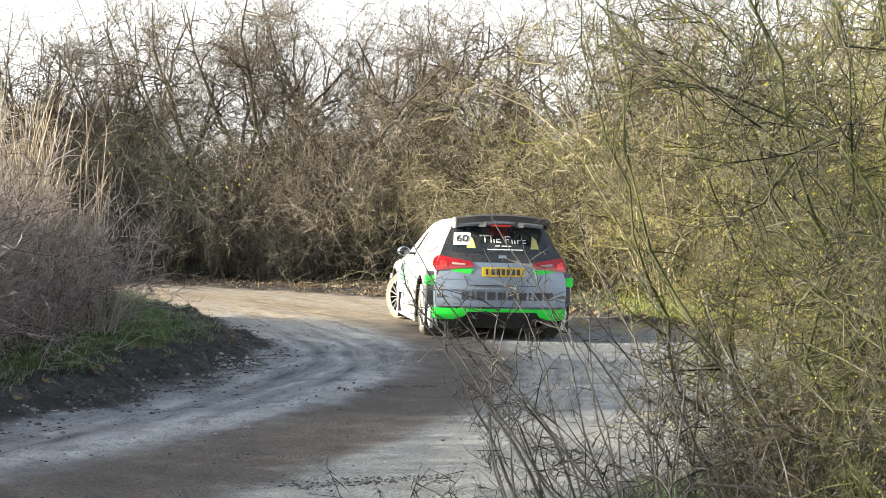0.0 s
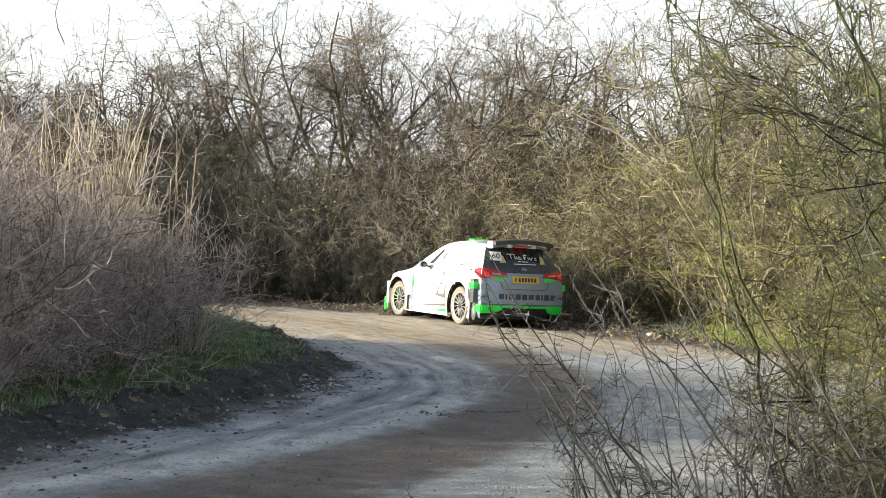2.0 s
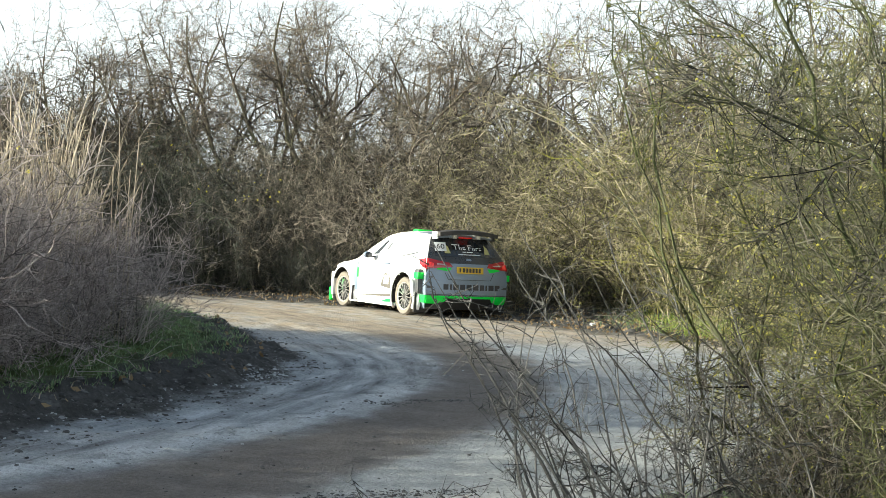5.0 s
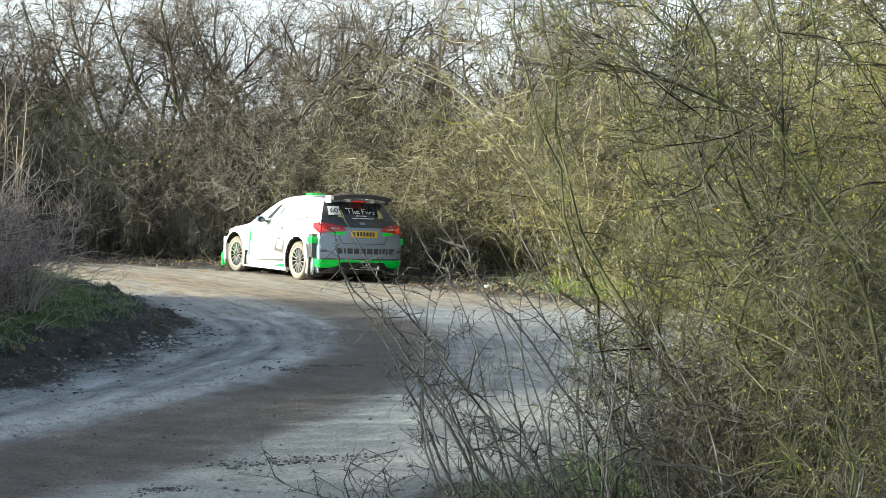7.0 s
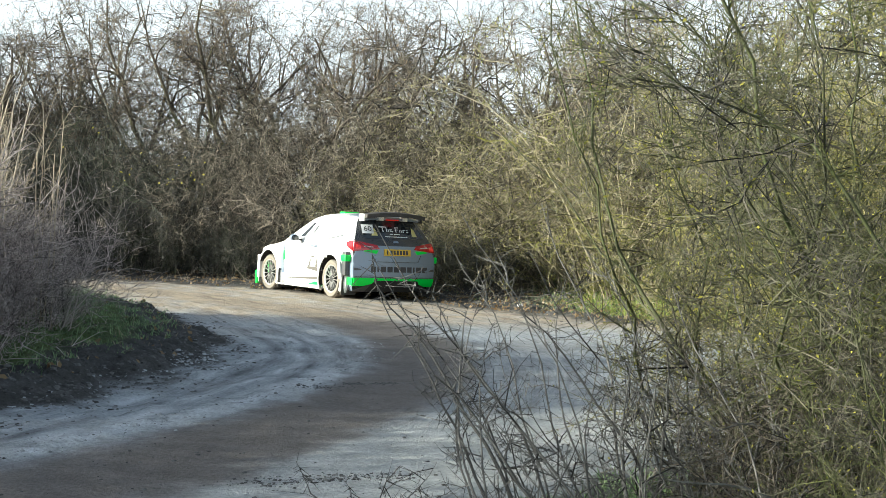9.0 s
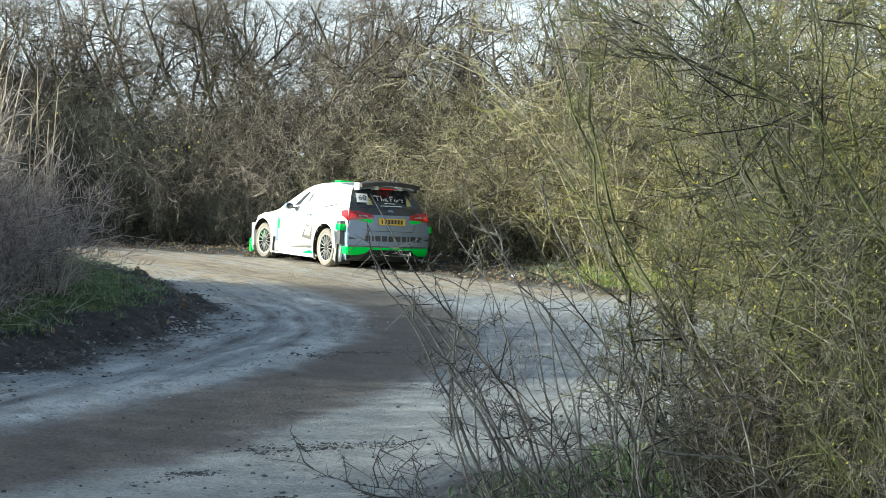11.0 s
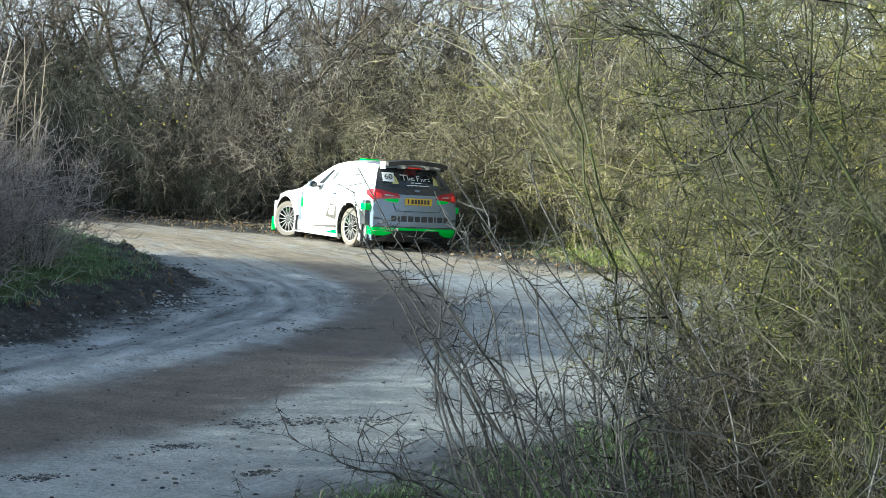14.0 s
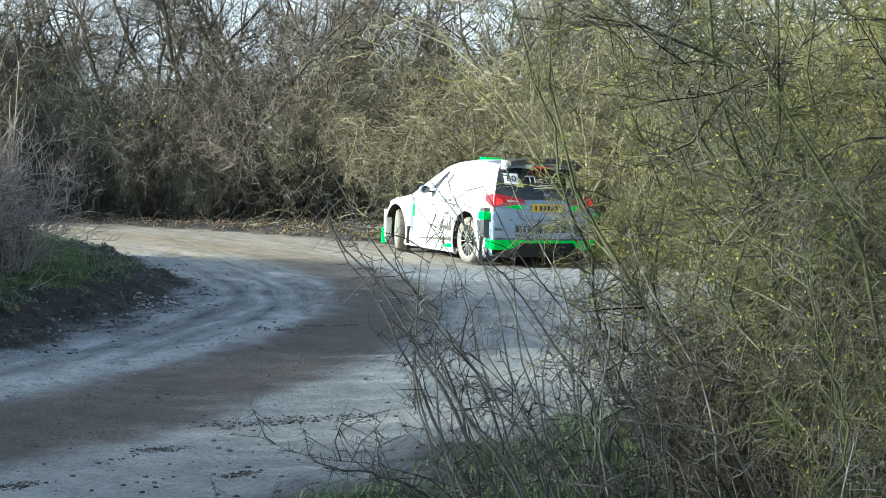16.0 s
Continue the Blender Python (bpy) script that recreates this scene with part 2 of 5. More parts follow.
def edge_distance(line, x, y, closed=False):
    best = np.full(x.shape, 1e9)
    pts = list(line) + ([line[0]] if closed else [])
    for (ax, ay), (bx, by) in zip(pts[:-1], pts[1:]):
        dx, dy = bx - ax, by - ay
        t = np.clip(((x - ax) * dx + (y - ay) * dy) / (dx * dx + dy * dy), 0, 1)
        best = np.minimum(best, np.hypot(x - ax - t * dx, y - ay - t * dy))
    return best


def inside(poly, x, y):
    hit = np.zeros(x.shape, bool)
    for (ax, ay), (bx, by) in zip(poly, np.roll(poly, -1, 0)):
        hit ^= ((ay > y) != (by > y)) & (x < (bx - ax) * (y - ay) / (by - ay + 1e-12) + ax)
    return hit


def step(a, b, v):
    t = np.clip((v - a) / (b - a), 0, 1)
    return t * t * (3 - 2 * t)


def wave(x, y, scale, seed):
    """Smooth random relief, about -1 to 1."""
    rng = np.random.default_rng(seed)
    out = 0
    for k in range(10):
        ang, ph = rng.uniform(0, 2 * np.pi, 2)
        fr = rng.uniform(0.6, 1.7) * 2 * np.pi / scale
        out = out + np.sin((x * np.cos(ang) + y * np.sin(ang)) * fr + ph)
    return out / 4.5


def zones(x, y):
    isl = edge_distance(ISLAND, x, y, True) * np.where(inside(ISLAND, x, y), 1, -1)
    wob = 0.18 * wave(x, y, 1.3, 3) + 0.10 * wave(x, y, 0.45, 4)
    far_y = np.interp(x, FAR_EDGE[:, 0], FAR_EDGE[:, 1])
    near_y = np.interp(x, NEAR_EDGE[:, 0], NEAR_EDGE[:, 1])
    far = edge_distance(FAR_EDGE, x, y) * np.where(y > far_y, 1, -1)
    near = edge_distance(NEAR_EDGE, x, y) * np.where(y < near_y, 1, -1)
    return isl + wob, far + wob, near + wob


def height(x, y):
    isl, far, near = zones(x, y)
    rough = 0.035 * wave(x, y, 0.55, 7) + 0.03 * wave(x, y, 0.2, 8) + 0.02 * wave(x, y, 0.11, 9)
    z = 0.02 * wave(x, y, 5, 1) + 0.006 * wave(x, y, 0.7, 2)
    z = z + step(0, 0.75, isl) * (0.17 + rough) + step(0.6, 2.5, isl) * 0.10
    z = z + step(-0.05, 0.9, far) * (0.06 + 0.7 * rough) + step(0.7, 3, far) * 0.12
    z = z + step(-0.1, 0.5, near) * (0.03 + 0.3 * rough) 
    # churned ridge between the wheel tracks
    ridge = edge_distance(RIDGE, x, y)
    z = z + np.exp(-(ridge / 0.14) ** 2) * (0.010 + 0.016 * wave(x, y, 0.3, 11) + 0.010 * wave(x, y, 0.12, 13)) 
    rut = edge_distance(RUT, x, y)
    z = z - np.exp(-(rut / 0.16) ** 2) * 0.02 + np.exp(-((rut - 0.28) / 0.10) ** 2) * (0.012 + 0.012 * wave(x, y, 0.3, 12))
    return z


RUT = np.array([(-4.2, 6.4), (-2.9, 8.9), (-2.3, 10.6), (-1.85, 12.3), (-1.6, 14.2), (-1.9, 16.2), (-2.8, 18.3), (-4.4, 20.4)], float)
RIDGE = np.array([(-4.5, 5), (-2.5, 7.8), (-2.1, 9.0), (-1.62, 10.5), (-1.25, 12.2), (-1.05, 13.8), (-1.15, 15)], float)
TRACK = np.array([(-6, 2.5), (-2.2, 6.6), (-1.75, 7.6), (-1.2, 9.1), (-0.75, 10.9), (-0.5, 13), (-0.7, 15.7), (-1.5, 18.2), (-2.9, 20.6), (-5, 23), (-8, 25.4)], float)


def ground_sheet():
    gx = np.concatenate([-np.geomspace(2500, 14, 26), np.arange(-13.5, -7, 0.25), np.arange(-7, 3, 0.06), np.arange(3, 12, 0.3), np.geomspace(12.5, 2500, 26)])
    gy = np.concatenate([-np.geomspace(2500, 2, 26), np.arange(-1.5, 5, 0.25), np.arange(5, 14, 0.055), np.arange(14, 22, 0.08), np.arange(22, 32, 0.13), np.geomspace(32.3, 2500, 26)])
    x, y = np.meshgrid(gx, gy)
    z = height(x, y)
    v = np.stack([x, y, z], -1).reshape(-1, 3)
    ny, nx = x.shape
    i = np.arange(nx * ny).reshape(ny, nx)
    q = np.stack([i[:-1, :-1], i[:-1, 1:], i[1:, 1:], i[1:, :-1]], -1).reshape(-1, 4)
    me = quads_mesh("ground", v, q, GROUND_MAT)
    isl, far, near = (a.ravel() for a in zones(x, y))
    xf, yf = x.ravel(), y.ravel()
    verge = np.maximum(np.maximum(step(-0.15, 0.15, isl), step(-0.25, 0.25, far)), 0.75 * step(-0.05, 0.45, near))
    grass = np.maximum(step(0.70, 1.15, isl), np.maximum(step(0.35, 0.8, near), step(0.9, 1.6, far) * step(0.5, 2.0, xf)))
    track = np.exp(-((edge_distance(TRACK, xf, yf) + 0.08 * wave(xf, yf, 0.9, 61) + 0.05 * wave(xf, yf, 0.3, 62) - 0.03) / 0.57) ** 6)
    sand = np.exp(-((edge_distance(NEAR_EDGE, xf, yf) - 0.9) / 1.0) ** 4) * step(0.3, -0.2, near) * step(13, 10, yf)
    # far strip beyond the shade line, masked for a painted sunlit tone
    dry_sunlit = step(17.2, 20.2, yf + 0.25 * wave(xf, yf, 1.5, 51)) * (0.75 + 0.25 * wave(xf, yf, 0.8, 52)).clip(0, 1)
    pale = np.exp(-((edge_distance(RIDGE, xf, yf) + 0.06 * wave(xf, yf, 0.5, 63) + 0.04 * wave(xf, yf, 0.2, 64)) / 0.17) ** 2) * step(14.2, 12.0, yf) * (0.8 + 0.4 * wave(xf, yf, 0.35, 65)).clip(0, 1)
    # curved wheel lines along the bend, pale where scoured and dark where grooved
    lane_d = -isl
    on_lane = step(5.5, 7.5, yf) * step(18.5, 15.5, yf) * (lane_d > 0.1)
    scour, groove = np.zeros_like(xf), np.zeros_like(xf)
    for n, (d0, wide) in enumerate(((0.30, 0.06), (0.48, 0.05), (0.66, 0.07), (0.86, 0.05), (1.02, 0.06), (1.22, 0.05), (1.40, 0.06))):
        off = edge_distance(ISLAND, xf, yf, True) - d0 - 0.10 * wave(xf, yf, 3.0, 80 + n) - 0.02 * wave(xf, yf, 0.5, 90 + n)
        line = np.exp(-(off / wide) ** 2) * on_lane * (0.5 + 0.6 * wave(xf, yf, 1.1, 100 + n)).clip(0, 1)
        scour, groove = (np.maximum(scour, line), groove) if n % 2 == 0 else (scour, np.maximum(groove, 0.95 * line))
    for nm, val in (("scour", scour), ("groove", groove), ("verge", verge), ("grass", grass), ("track", track), ("pale", pale), ("sand", sand), ("dry_sunlit", dry_sunlit)):
        me.attributes.new(nm, "FLOAT", "POINT").data.foreach_set("value", val.astype(np.float32))
    lane = np.stack([edge_distance(ISLAND, xf, yf, True) * 5.0, (yf - 0.6 * xf) * 0.35, np.zeros_like(xf)], 1)
    me.attributes.new("lane", "FLOAT_VECTOR", "POINT").data.foreach_set("vector", lane.astype(np.float32).ravel())
    return tagged(new("ground", me), "pale compacted dirt road with churned muddy verges", "ground", kind="structure")


def stretched(nt):
    """Coordinates drawn out along the bend, for wheel streaks."""
    a = nt.nodes.new("ShaderNodeAttribute")
    a.attribute_name = "lane"
    return a.outputs["Vector"]


def ground_material():
    m, nt, b = shader("dirt_road", 0.9)
    b.inputs["Specular IOR Level"].default_value = 0.2

    def attr(nm):
        a = nt.nodes.new("ShaderNodeAttribute")
        a.attribute_name = nm
        return a.outputs["Fac"]
    big, mid, fine = noise_tex(nt, 0.5, 5, 0.6), noise_tex(nt, 3.5, 6, 0.7), noise_tex(nt, 38, 4, 0.7)
    road = ramp(nt, mid, [(0.3, (0.28, 0.298, 0.318)), (0.52, (0.395, 0.415, 0.442)), (0.72, (0.51, 0.53, 0.558))])
    road = mixc(nt, ramp(nt, big, [(0.45, (0, 0, 0)), (0.7, (0.45,) * 3)]), road, (0.24, 0.21, 0.175))
    streak = noise_tex(nt, 1.0, 6, 0.7, stretched(nt))
    road = mixc(nt, ramp(nt, streak, [(0.50, (0, 0, 0)), (0.66, (0.6,) * 3)]), road, (0.17, 0.172, 0.178))
    scrape = noise_tex(nt, 4.2, 4, 0.65, stretched(nt))
    road = mixc(nt, ramp(nt, scrape, [(0.52, (0, 0, 0)), (0.64, (0.5,) * 3)]), road, (0.52, 0.535, 0.55))
    road = mixc(nt, ramp(nt, scrape, [(0.33, (0.75,) * 3), (0.42, (0, 0, 0))]), road, (0.12, 0.12, 0.122))
    road = mixc(nt, attr("groove"), road, (0.11, 0.112, 0.118))
    road = mixc(nt, attr("scour"), road, (0.66, 0.68, 0.71))
    road = mixc(nt, attr("sand"), road, ramp(nt, mid, [(0.3, (0.37, 0.375, 0.37)), (0.7, (0.61, 0.615, 0.61))]))
    road = mixc(nt, attr("track"), road, ramp(nt, mid, [(0.3, (0.15, 0.132, 0.12)), (0.7, (0.245, 0.218, 0.202))]))
    # dry tan earth, warmed and brightened to put the sunlight into its colour
    earthy = ramp(nt, mid, [(0.3, (0.30, 0.24, 0.175)), (0.7, (0.49, 0.405, 0.305))])
    earthy = mixc(nt, ramp(nt, streak, [(0.48, (0, 0, 0)), (0.60, (0.8,) * 3)]), earthy, (0.20, 0.155, 0.115))
    road = mixc(nt, attr("dry_sunlit"), road, earthy)
    road = mixc(nt, attr("pale"), road, ramp(nt, mid, [(0.30, (0.24, 0.245, 0.25)), (0.48, (0.66, 0.68, 0.70))]))
    soil = ramp(nt, mid, [(0.3, (0.036, 0.034, 0.033)), (0.55, (0.085, 0.081, 0.077)), (0.75, (0.20, 0.195, 0.19))])
    turf = ramp(nt, mid, [(0.3, (0.05, 0.075, 0.026)), (0.7, (0.14, 0.18, 0.065))])
    col = mixc(nt, attr("verge"), road, soil)
    col = mixc(nt, attr("grass"), col, turf)
    col = mixc(nt, 0.45, col, ramp(nt, fine, [(0.35, (0.3,) * 3), (0.6, (1, 1, 1))]), "MULTIPLY")
    link(nt, col, b.inputs["Base Color"])
    bump(nt, b, mixc(nt, 0.5, fine, mid), 1.0, 0.05)
    return m


GROUND_MAT = ground_material()
ground_sheet()


# ---------------------------------------------------------------- shrubs and trees
def thing(name, place=(0, 0, 0), turn=0.0):
    ob = new(name)
    ob.matrix_world = pose(*place, 0, 0, turn)
    return ob


def bend(pts, low=-0.05):
    pts[..., 2] = np.maximum(pts[..., 2], low)


def piece(name, stems, sides, mat, root):
    ob = new(name, quads_mesh(name, *tubes(stems, sides), mat))
    ob.parent = root
    return ob


def foliage(rng, tips, n, size, mat, root, jitter=0.02):
    pick = tips[rng.integers(0, len(tips), n)] + rng.normal(0, jitter, (n, 3))
    ob = new("foliage", quads_mesh("foliage", *leaves(rng, pick, size), mat, False))
    ob.parent = root


def shrub(rng, name, size, tall, n, each, fine, bark_stem, bark_twig, spread=0.9, thick=0.016, twig=0.0045, arch=-0.06, leaf=None, leaf_n=0, leaf_size=0.02, wander=0.3, floor=0.12, open_out=0.95):
    """A leafless shrub: stems from one stool, side branches and a mass of curling twigs."""
    root = new(name)
    ang = rng.uniform(0, 2 * np.pi, n)
    rr = size * 0.4 * np.sqrt(rng.uniform(0, 1, n))
    start = np.stack([rr * np.cos(ang), rr * np.sin(ang), np.full(n, -0.1)], 1)
    lean = rng.uniform(0.05, spread, n)
    way = np.stack([np.cos(ang) * lean, np.sin(ang) * lean, np.ones(n)], 1)
    a = grow(rng, start, way, tall * rng.uniform(0.6, 1.1, n), thick * rng.uniform(0.6, 1.3, n), 9, 0.16, arch * 0.5)
    s, w, r = sprout(rng, *a, each, floor, 0.98, open_out)
    b = grow(rng, s, w, size * rng.uniform(0.3, 0.85, len(s)), np.maximum(r * 0.7, twig * 1.4), 6, wander, arch)
    s, w, r = sprout(rng, *b, fine, 0.05, 1.0, open_out * 1.1)
    c = grow(rng, s, w, size * rng.uniform(0.10, 0.34, len(s)), np.maximum(r * 0.5, twig * rng.uniform(0.7, 1.2, len(s))), 4, wander * 1.5, arch * 0.6)
    for st in (a, b, c):
        bend(st[0])
    piece("stool", [a], 5, bark_stem, root)
    piece("brushwood", [b, c], 3, bark_twig, root)
    if leaf:
        foliage(rng, c[0].reshape(-1, 3), leaf_n, leaf_size, leaf, root)
    return root


def thorn(rng, name, tall, n, each, fine, spikes, bark_stem, bark_twig, spread=0.3, thick=0.010, leaf=None, leaf_n=0, lo=0.08, reach=0.5, lean_to=(0, 0), stool=0.32, kink=0.24, lift=0.09, fat=1.0, spine=0.0):
    """A thorn bush: stiff kinked shoots, wide-angled side twigs and short straight spines."""
    root = new(name)
    ang = rng.uniform(0, 2 * np.pi, n)
    rr = stool * np.sqrt(rng.uniform(0, 1, n))
    start = np.stack([rr * np.cos(ang), rr * np.sin(ang), np.full(n, -0.05)], 1)
    lean = rng.uniform(0.02, spread, n)
    way = np.stack([np.cos(ang) * lean + lean_to[0], np.sin(ang) * lean + lean_to[1], np.ones(n)], 1)
    a = grow(rng, start, way, tall * rng.uniform(0.55, 1.1, n), thick * rng.uniform(0.5, 1.6, n), 14, kink, lift)
    s, w, r = sprout(rng, *a, each, lo, 0.99, 1.1, 0.6)
    b = grow(rng, s, w, reach * rng.uniform(0.35, 1.2, len(s)), np.clip(r * 0.8, 0.0026, 0.008) * fat, 5, 0.30, 0.03)
    s, w, r = sprout(rng, *b, fine, 0.08, 1.0, 1.9, 0.6)
    c = grow(rng, s, w, reach * rng.uniform(0.10, 0.55, len(s)), np.clip(r * 0.75, 0.0017, 0.0032) * fat, 3, 0.22, 0.02)
    s, w, r = sprout(rng, *c, spikes, 0.1, 1.0, 1.6, 0.6)
    d = grow(rng, s, w, rng.uniform(0.012, 0.04, len(s)), np.full(len(s), 0.0012), 2, 0.0, 0.0)
    stems = [b, c, d]
    if spine:
        # straight bare spines standing off the shoots themselves
        for src, each_spine in ((a, 22), (b, 5)):
            s, w, r = sprout(rng, *src, each_spine, 0.25, 1.0, 2.2, 0.5)
            stems.append(grow(rng, s, w, spine * rng.uniform(0.4, 1.3, len(s)), np.full(len(s), 0.0016), 2, 0.0, 0.0, 0.3))
    for st in [a] + stems:
        bend(st[0])
    piece("stool", [a], 6, bark_stem, root)
    piece("brushwood", stems, 3, bark_twig, root)
    if leaf:
        foliage(rng, c[0].reshape(-1, 3), leaf_n, 0.0075, leaf, root, 0.006)
    return root


def tree(rng, name, tall, bark_trunk, bark_twig, trunks=2, limbs=9, each=9, fine=7, spread=0.35, twig=0.005, thick=0.09, leaf=None, leaf_n=0):
    """A bare tree: tapered crooked trunks, limbs, branches and fine twigs."""
    root = new(name)
    n = trunks
    ang = rng.uniform(0, 2 * np.pi, n)
    start = np.stack([0.15 * np.cos(ang), 0.15 * np.sin(ang), np.full(n, -0.2)], 1)
    way = np.stack([np.cos(ang) * spread, np.sin(ang) * spread, np.ones(n)], 1)
    a = grow(rng, start, way, tall * rng.uniform(0.7, 0.95, n), thick * rng.uniform(0.7, 1.1, n), 14, 0.17, 0.10, 0.15)
    s, w, r = sprout(rng, *a, limbs, 0.22, 0.97, 0.95, 0.62)
    b = grow(rng, s, w, tall * rng.uniform(0.14, 0.34, len(s)), r, 8, 0.27, 0.05, 0.25)
    s, w, r = sprout(rng, *b, each, 0.12, 1.0, 0.75, 0.6)
    c = grow(rng, s, w, tall * rng.uniform(0.06, 0.17, len(s)), np.maximum(r * 0.7, twig * 1.4), 6, 0.32, 0.03)
    s, w, r = sprout(rng, *c, fine, 0.1, 1.0, 0.8, 0.6)
    d = grow(rng, s, w, tall * rng.uniform(0.03, 0.09, len(s)), np.maximum(r * 0.6, twig), 3, 0.28, 0.03)
    piece("trunk", [a], 8, bark_trunk, root)
    tagged(piece("scaffold", [b], 5, bark_trunk, root), kind="stuff")
    piece("crown", [c, d], 3, bark_twig, root)
    if leaf:
        foliage(rng, d[0].reshape(-1, 3), leaf_n, 0.024, leaf, root, 0.03)
    return root


PLANTED = set()


def plant(protos, spots, label, group, category, rng):
    """Stands a prototype or a copy of it at each spot (x, y, scale)."""
    for n, (x, y, s) in enumerate(spots):
        proto = protos[n % len(protos)]
        z = float(height(np.array([x]), np.array([y]))[0])
        m = pose(x, y, z - 0.03, 0, 0, float(rng.uniform(0, 360)))
        if proto.name in PLANTED:
            keep = proto.scale.copy()
            proto.scale = (s, s, s)
            ob = copy_thing(proto, m)
            proto.scale = keep
        else:
            PLANTED.add(proto.name)
            ob = proto
            ob.matrix_basis = m @ Matrix.Diagonal((s, s, s, 1))
        tagged(ob, label, category, group)


def along(line, gap, rng, wob, scale, off=0.0):
    """Spots every gap metres along a line, with sideways wobble and a range of scales."""
    line = np.array(line, float)
    d = np.r_[0, np.cumsum(np.hypot(*np.diff(line, axis=0).T))]
    spots = []
    for s in np.arange(0, d[-1], gap):
        x, y = np.interp(s, d, line[:, 0]), np.interp(s, d, line[:, 1])
        spots.append((x + rng.normal(0, wob), y + off + rng.normal(0, wob), rng.uniform(*scale)))
    return spots


rng = np.random.default_rng(5)
# far hedge, in front of the trees
HEDGE_L = [(-19, 35.5), (-13, 32.0), (-9.5, 30.0), (-7.2, 28.9)]
HEDGE = [(-6.4, 28.9), (-4.8, 28.3)]
HOLLOW = [(-4.6, 29.8), (-2.0, 29.0)]
HEDGE_M = [(-1.9, 28.2), (-0.2, 27.4)]
HEDGE_R = [(2.3, 25.3), (2.6, 24.6), (2.9, 23.0), (4, 21.6), (7, 20.6), (12, 19)]
hedge_protos = [shrub(rng, "hedge_shrub", 1.6, 3.3, 16, 10, 12, BARK_SHADE_TONE, BARK_HEDGE, twig=0.0050, arch=-0.09, floor=0.26, wander=0.46) for _ in range(3)]
shade_toned_protos = [shrub(rng, "shade_toned_hedge_shrub", 1.6, 3.1, 18, 9, 9, BARK_SHADE_TONE, BARK_SHADE_TONE, spread=0.5, twig=0.006, arch=-0.05, open_out=0.7) for _ in range(2)]
olive_protos = [shrub(rng, "olive_hedge_shrub", 1.6, 4.0, 16, 10, 11, BARK_OLIVE, BARK_OLIVE, twig=0.0050, arch=-0.07, wander=0.46, leaf=LEAF_SUN, leaf_n=6500, leaf_size=0.013) for _ in range(3)]
hollow_protos = [shrub(rng, "overhanging_hedge_shrub", 1.6, 3.5, 14, 11, 10, BARK_SHADE_TONE, bk, twig=0.0050, arch=-0.05, floor=0.50, wander=0.46, leaf=lf, leaf_n=2200, leaf_size=0.013) for bk, lf in ((BARK_HEDGE, None), (BARK_OLIVE, LEAF_SUN))]
BROWN = "leafless brown hedge shrub with curling grey-brown twigs"
plant(shade_toned_protos, along(HEDGE_L, 0.95, rng, 0.2, (0.9, 1.15)), "leafless hedge shrub of upright stems, shade painted into its dark bark", "far hedge", "shrub", rng)
plant(shade_toned_protos, along([(-17, 35.6), (-9, 31.2), (-6.5, 30.3)], 1.4, rng, 0.25, (1.1, 1.3)), "leafless hedge shrub of upright stems, shade painted into its dark bark", "far hedge", "shrub", rng)
# small dark shrubs put in for the shade along the hedge foot
plant(shade_toned_protos, [(-6.2, 28.3, 0.5), (-5.4, 27.9, 0.46), (-4.6, 27.7, 0.5), (-3.8, 28.2, 0.52), (-3.0, 28.2, 0.5), (-7.0, 28.5, 0.5), (-2.2, 28.0, 0.5), (-7.9, 28.9, 0.5)], "leafless hedge shrub of upright stems, shade painted into its dark bark", "far hedge", "shrub", rng)
plant(hedge_protos, along(HEDGE, 0.8, rng, 0.22, (0.85, 1.15)), BROWN, "far hedge", "shrub", rng)
plant(hollow_protos[:1], along(HOLLOW, 0.9, rng, 0.2, (1.0, 1.15)), BROWN, "far hedge", "shrub", rng)
plant(hollow_protos[1:], along(HEDGE_M, 0.8, rng, 0.15, (0.95, 1.1)), "olive-tinged leafless hedge shrub with mossy twigs", "far hedge", "shrub", rng)
# dark shrubs filling in for the shaded hollow right of the car
plant(shade_toned_protos, [(-1.0, 27.7, 0.5), (-0.3, 26.9, 0.5), (0.3, 26.4, 0.45), (0.85, 25.8, 0.45), (0.0, 25.9, 0.36), (-0.7, 26.6, 0.42)], "leafless hedge shrub of upright stems, shade painted into its dark bark", "far hedge", "shrub", rng)
plant(hollow_protos[1:], [(0.2, 26.5, 0.95), (-0.6, 27.0, 0.95), (1.3, 26.4, 1.1)], "olive-tinged leafless hedge shrub with mossy twigs", "far hedge", "shrub", rng)
plant(olive_protos, along(HEDGE_R, 0.9, rng, 0.2, (1.1, 1.45)), "olive-tinged leafless hedge shrub with mossy twigs", "far hedge", "shrub", rng)
# thicket behind, filling the depth
back_protos = [shrub(rng, "thicket_shrub", 2.0, 5.0, 12, 10, 7, BARK_GREY, BARK_GREY, twig=0.009, arch=-0.02, spread=0.6) for _ in range(2)]
plant(back_protos, along([(-21, 39), (-13, 34.2), (-9.6, 32.4)], 1.1, rng, 0.3, (1.12, 1.36)) + along([(-8.6, 31.9), (-7, 31.2), (-2.4, 30.1)], 0.9, rng, 0.3, (0.78, 0.96)) + along([(-1.2, 29.8), (3, 27.0), (7, 24.5)], 1.2, rng, 0.3, (0.95, 1.25)), "tangled grey leafless thicket shrub", "thicket", "shrub", rng)
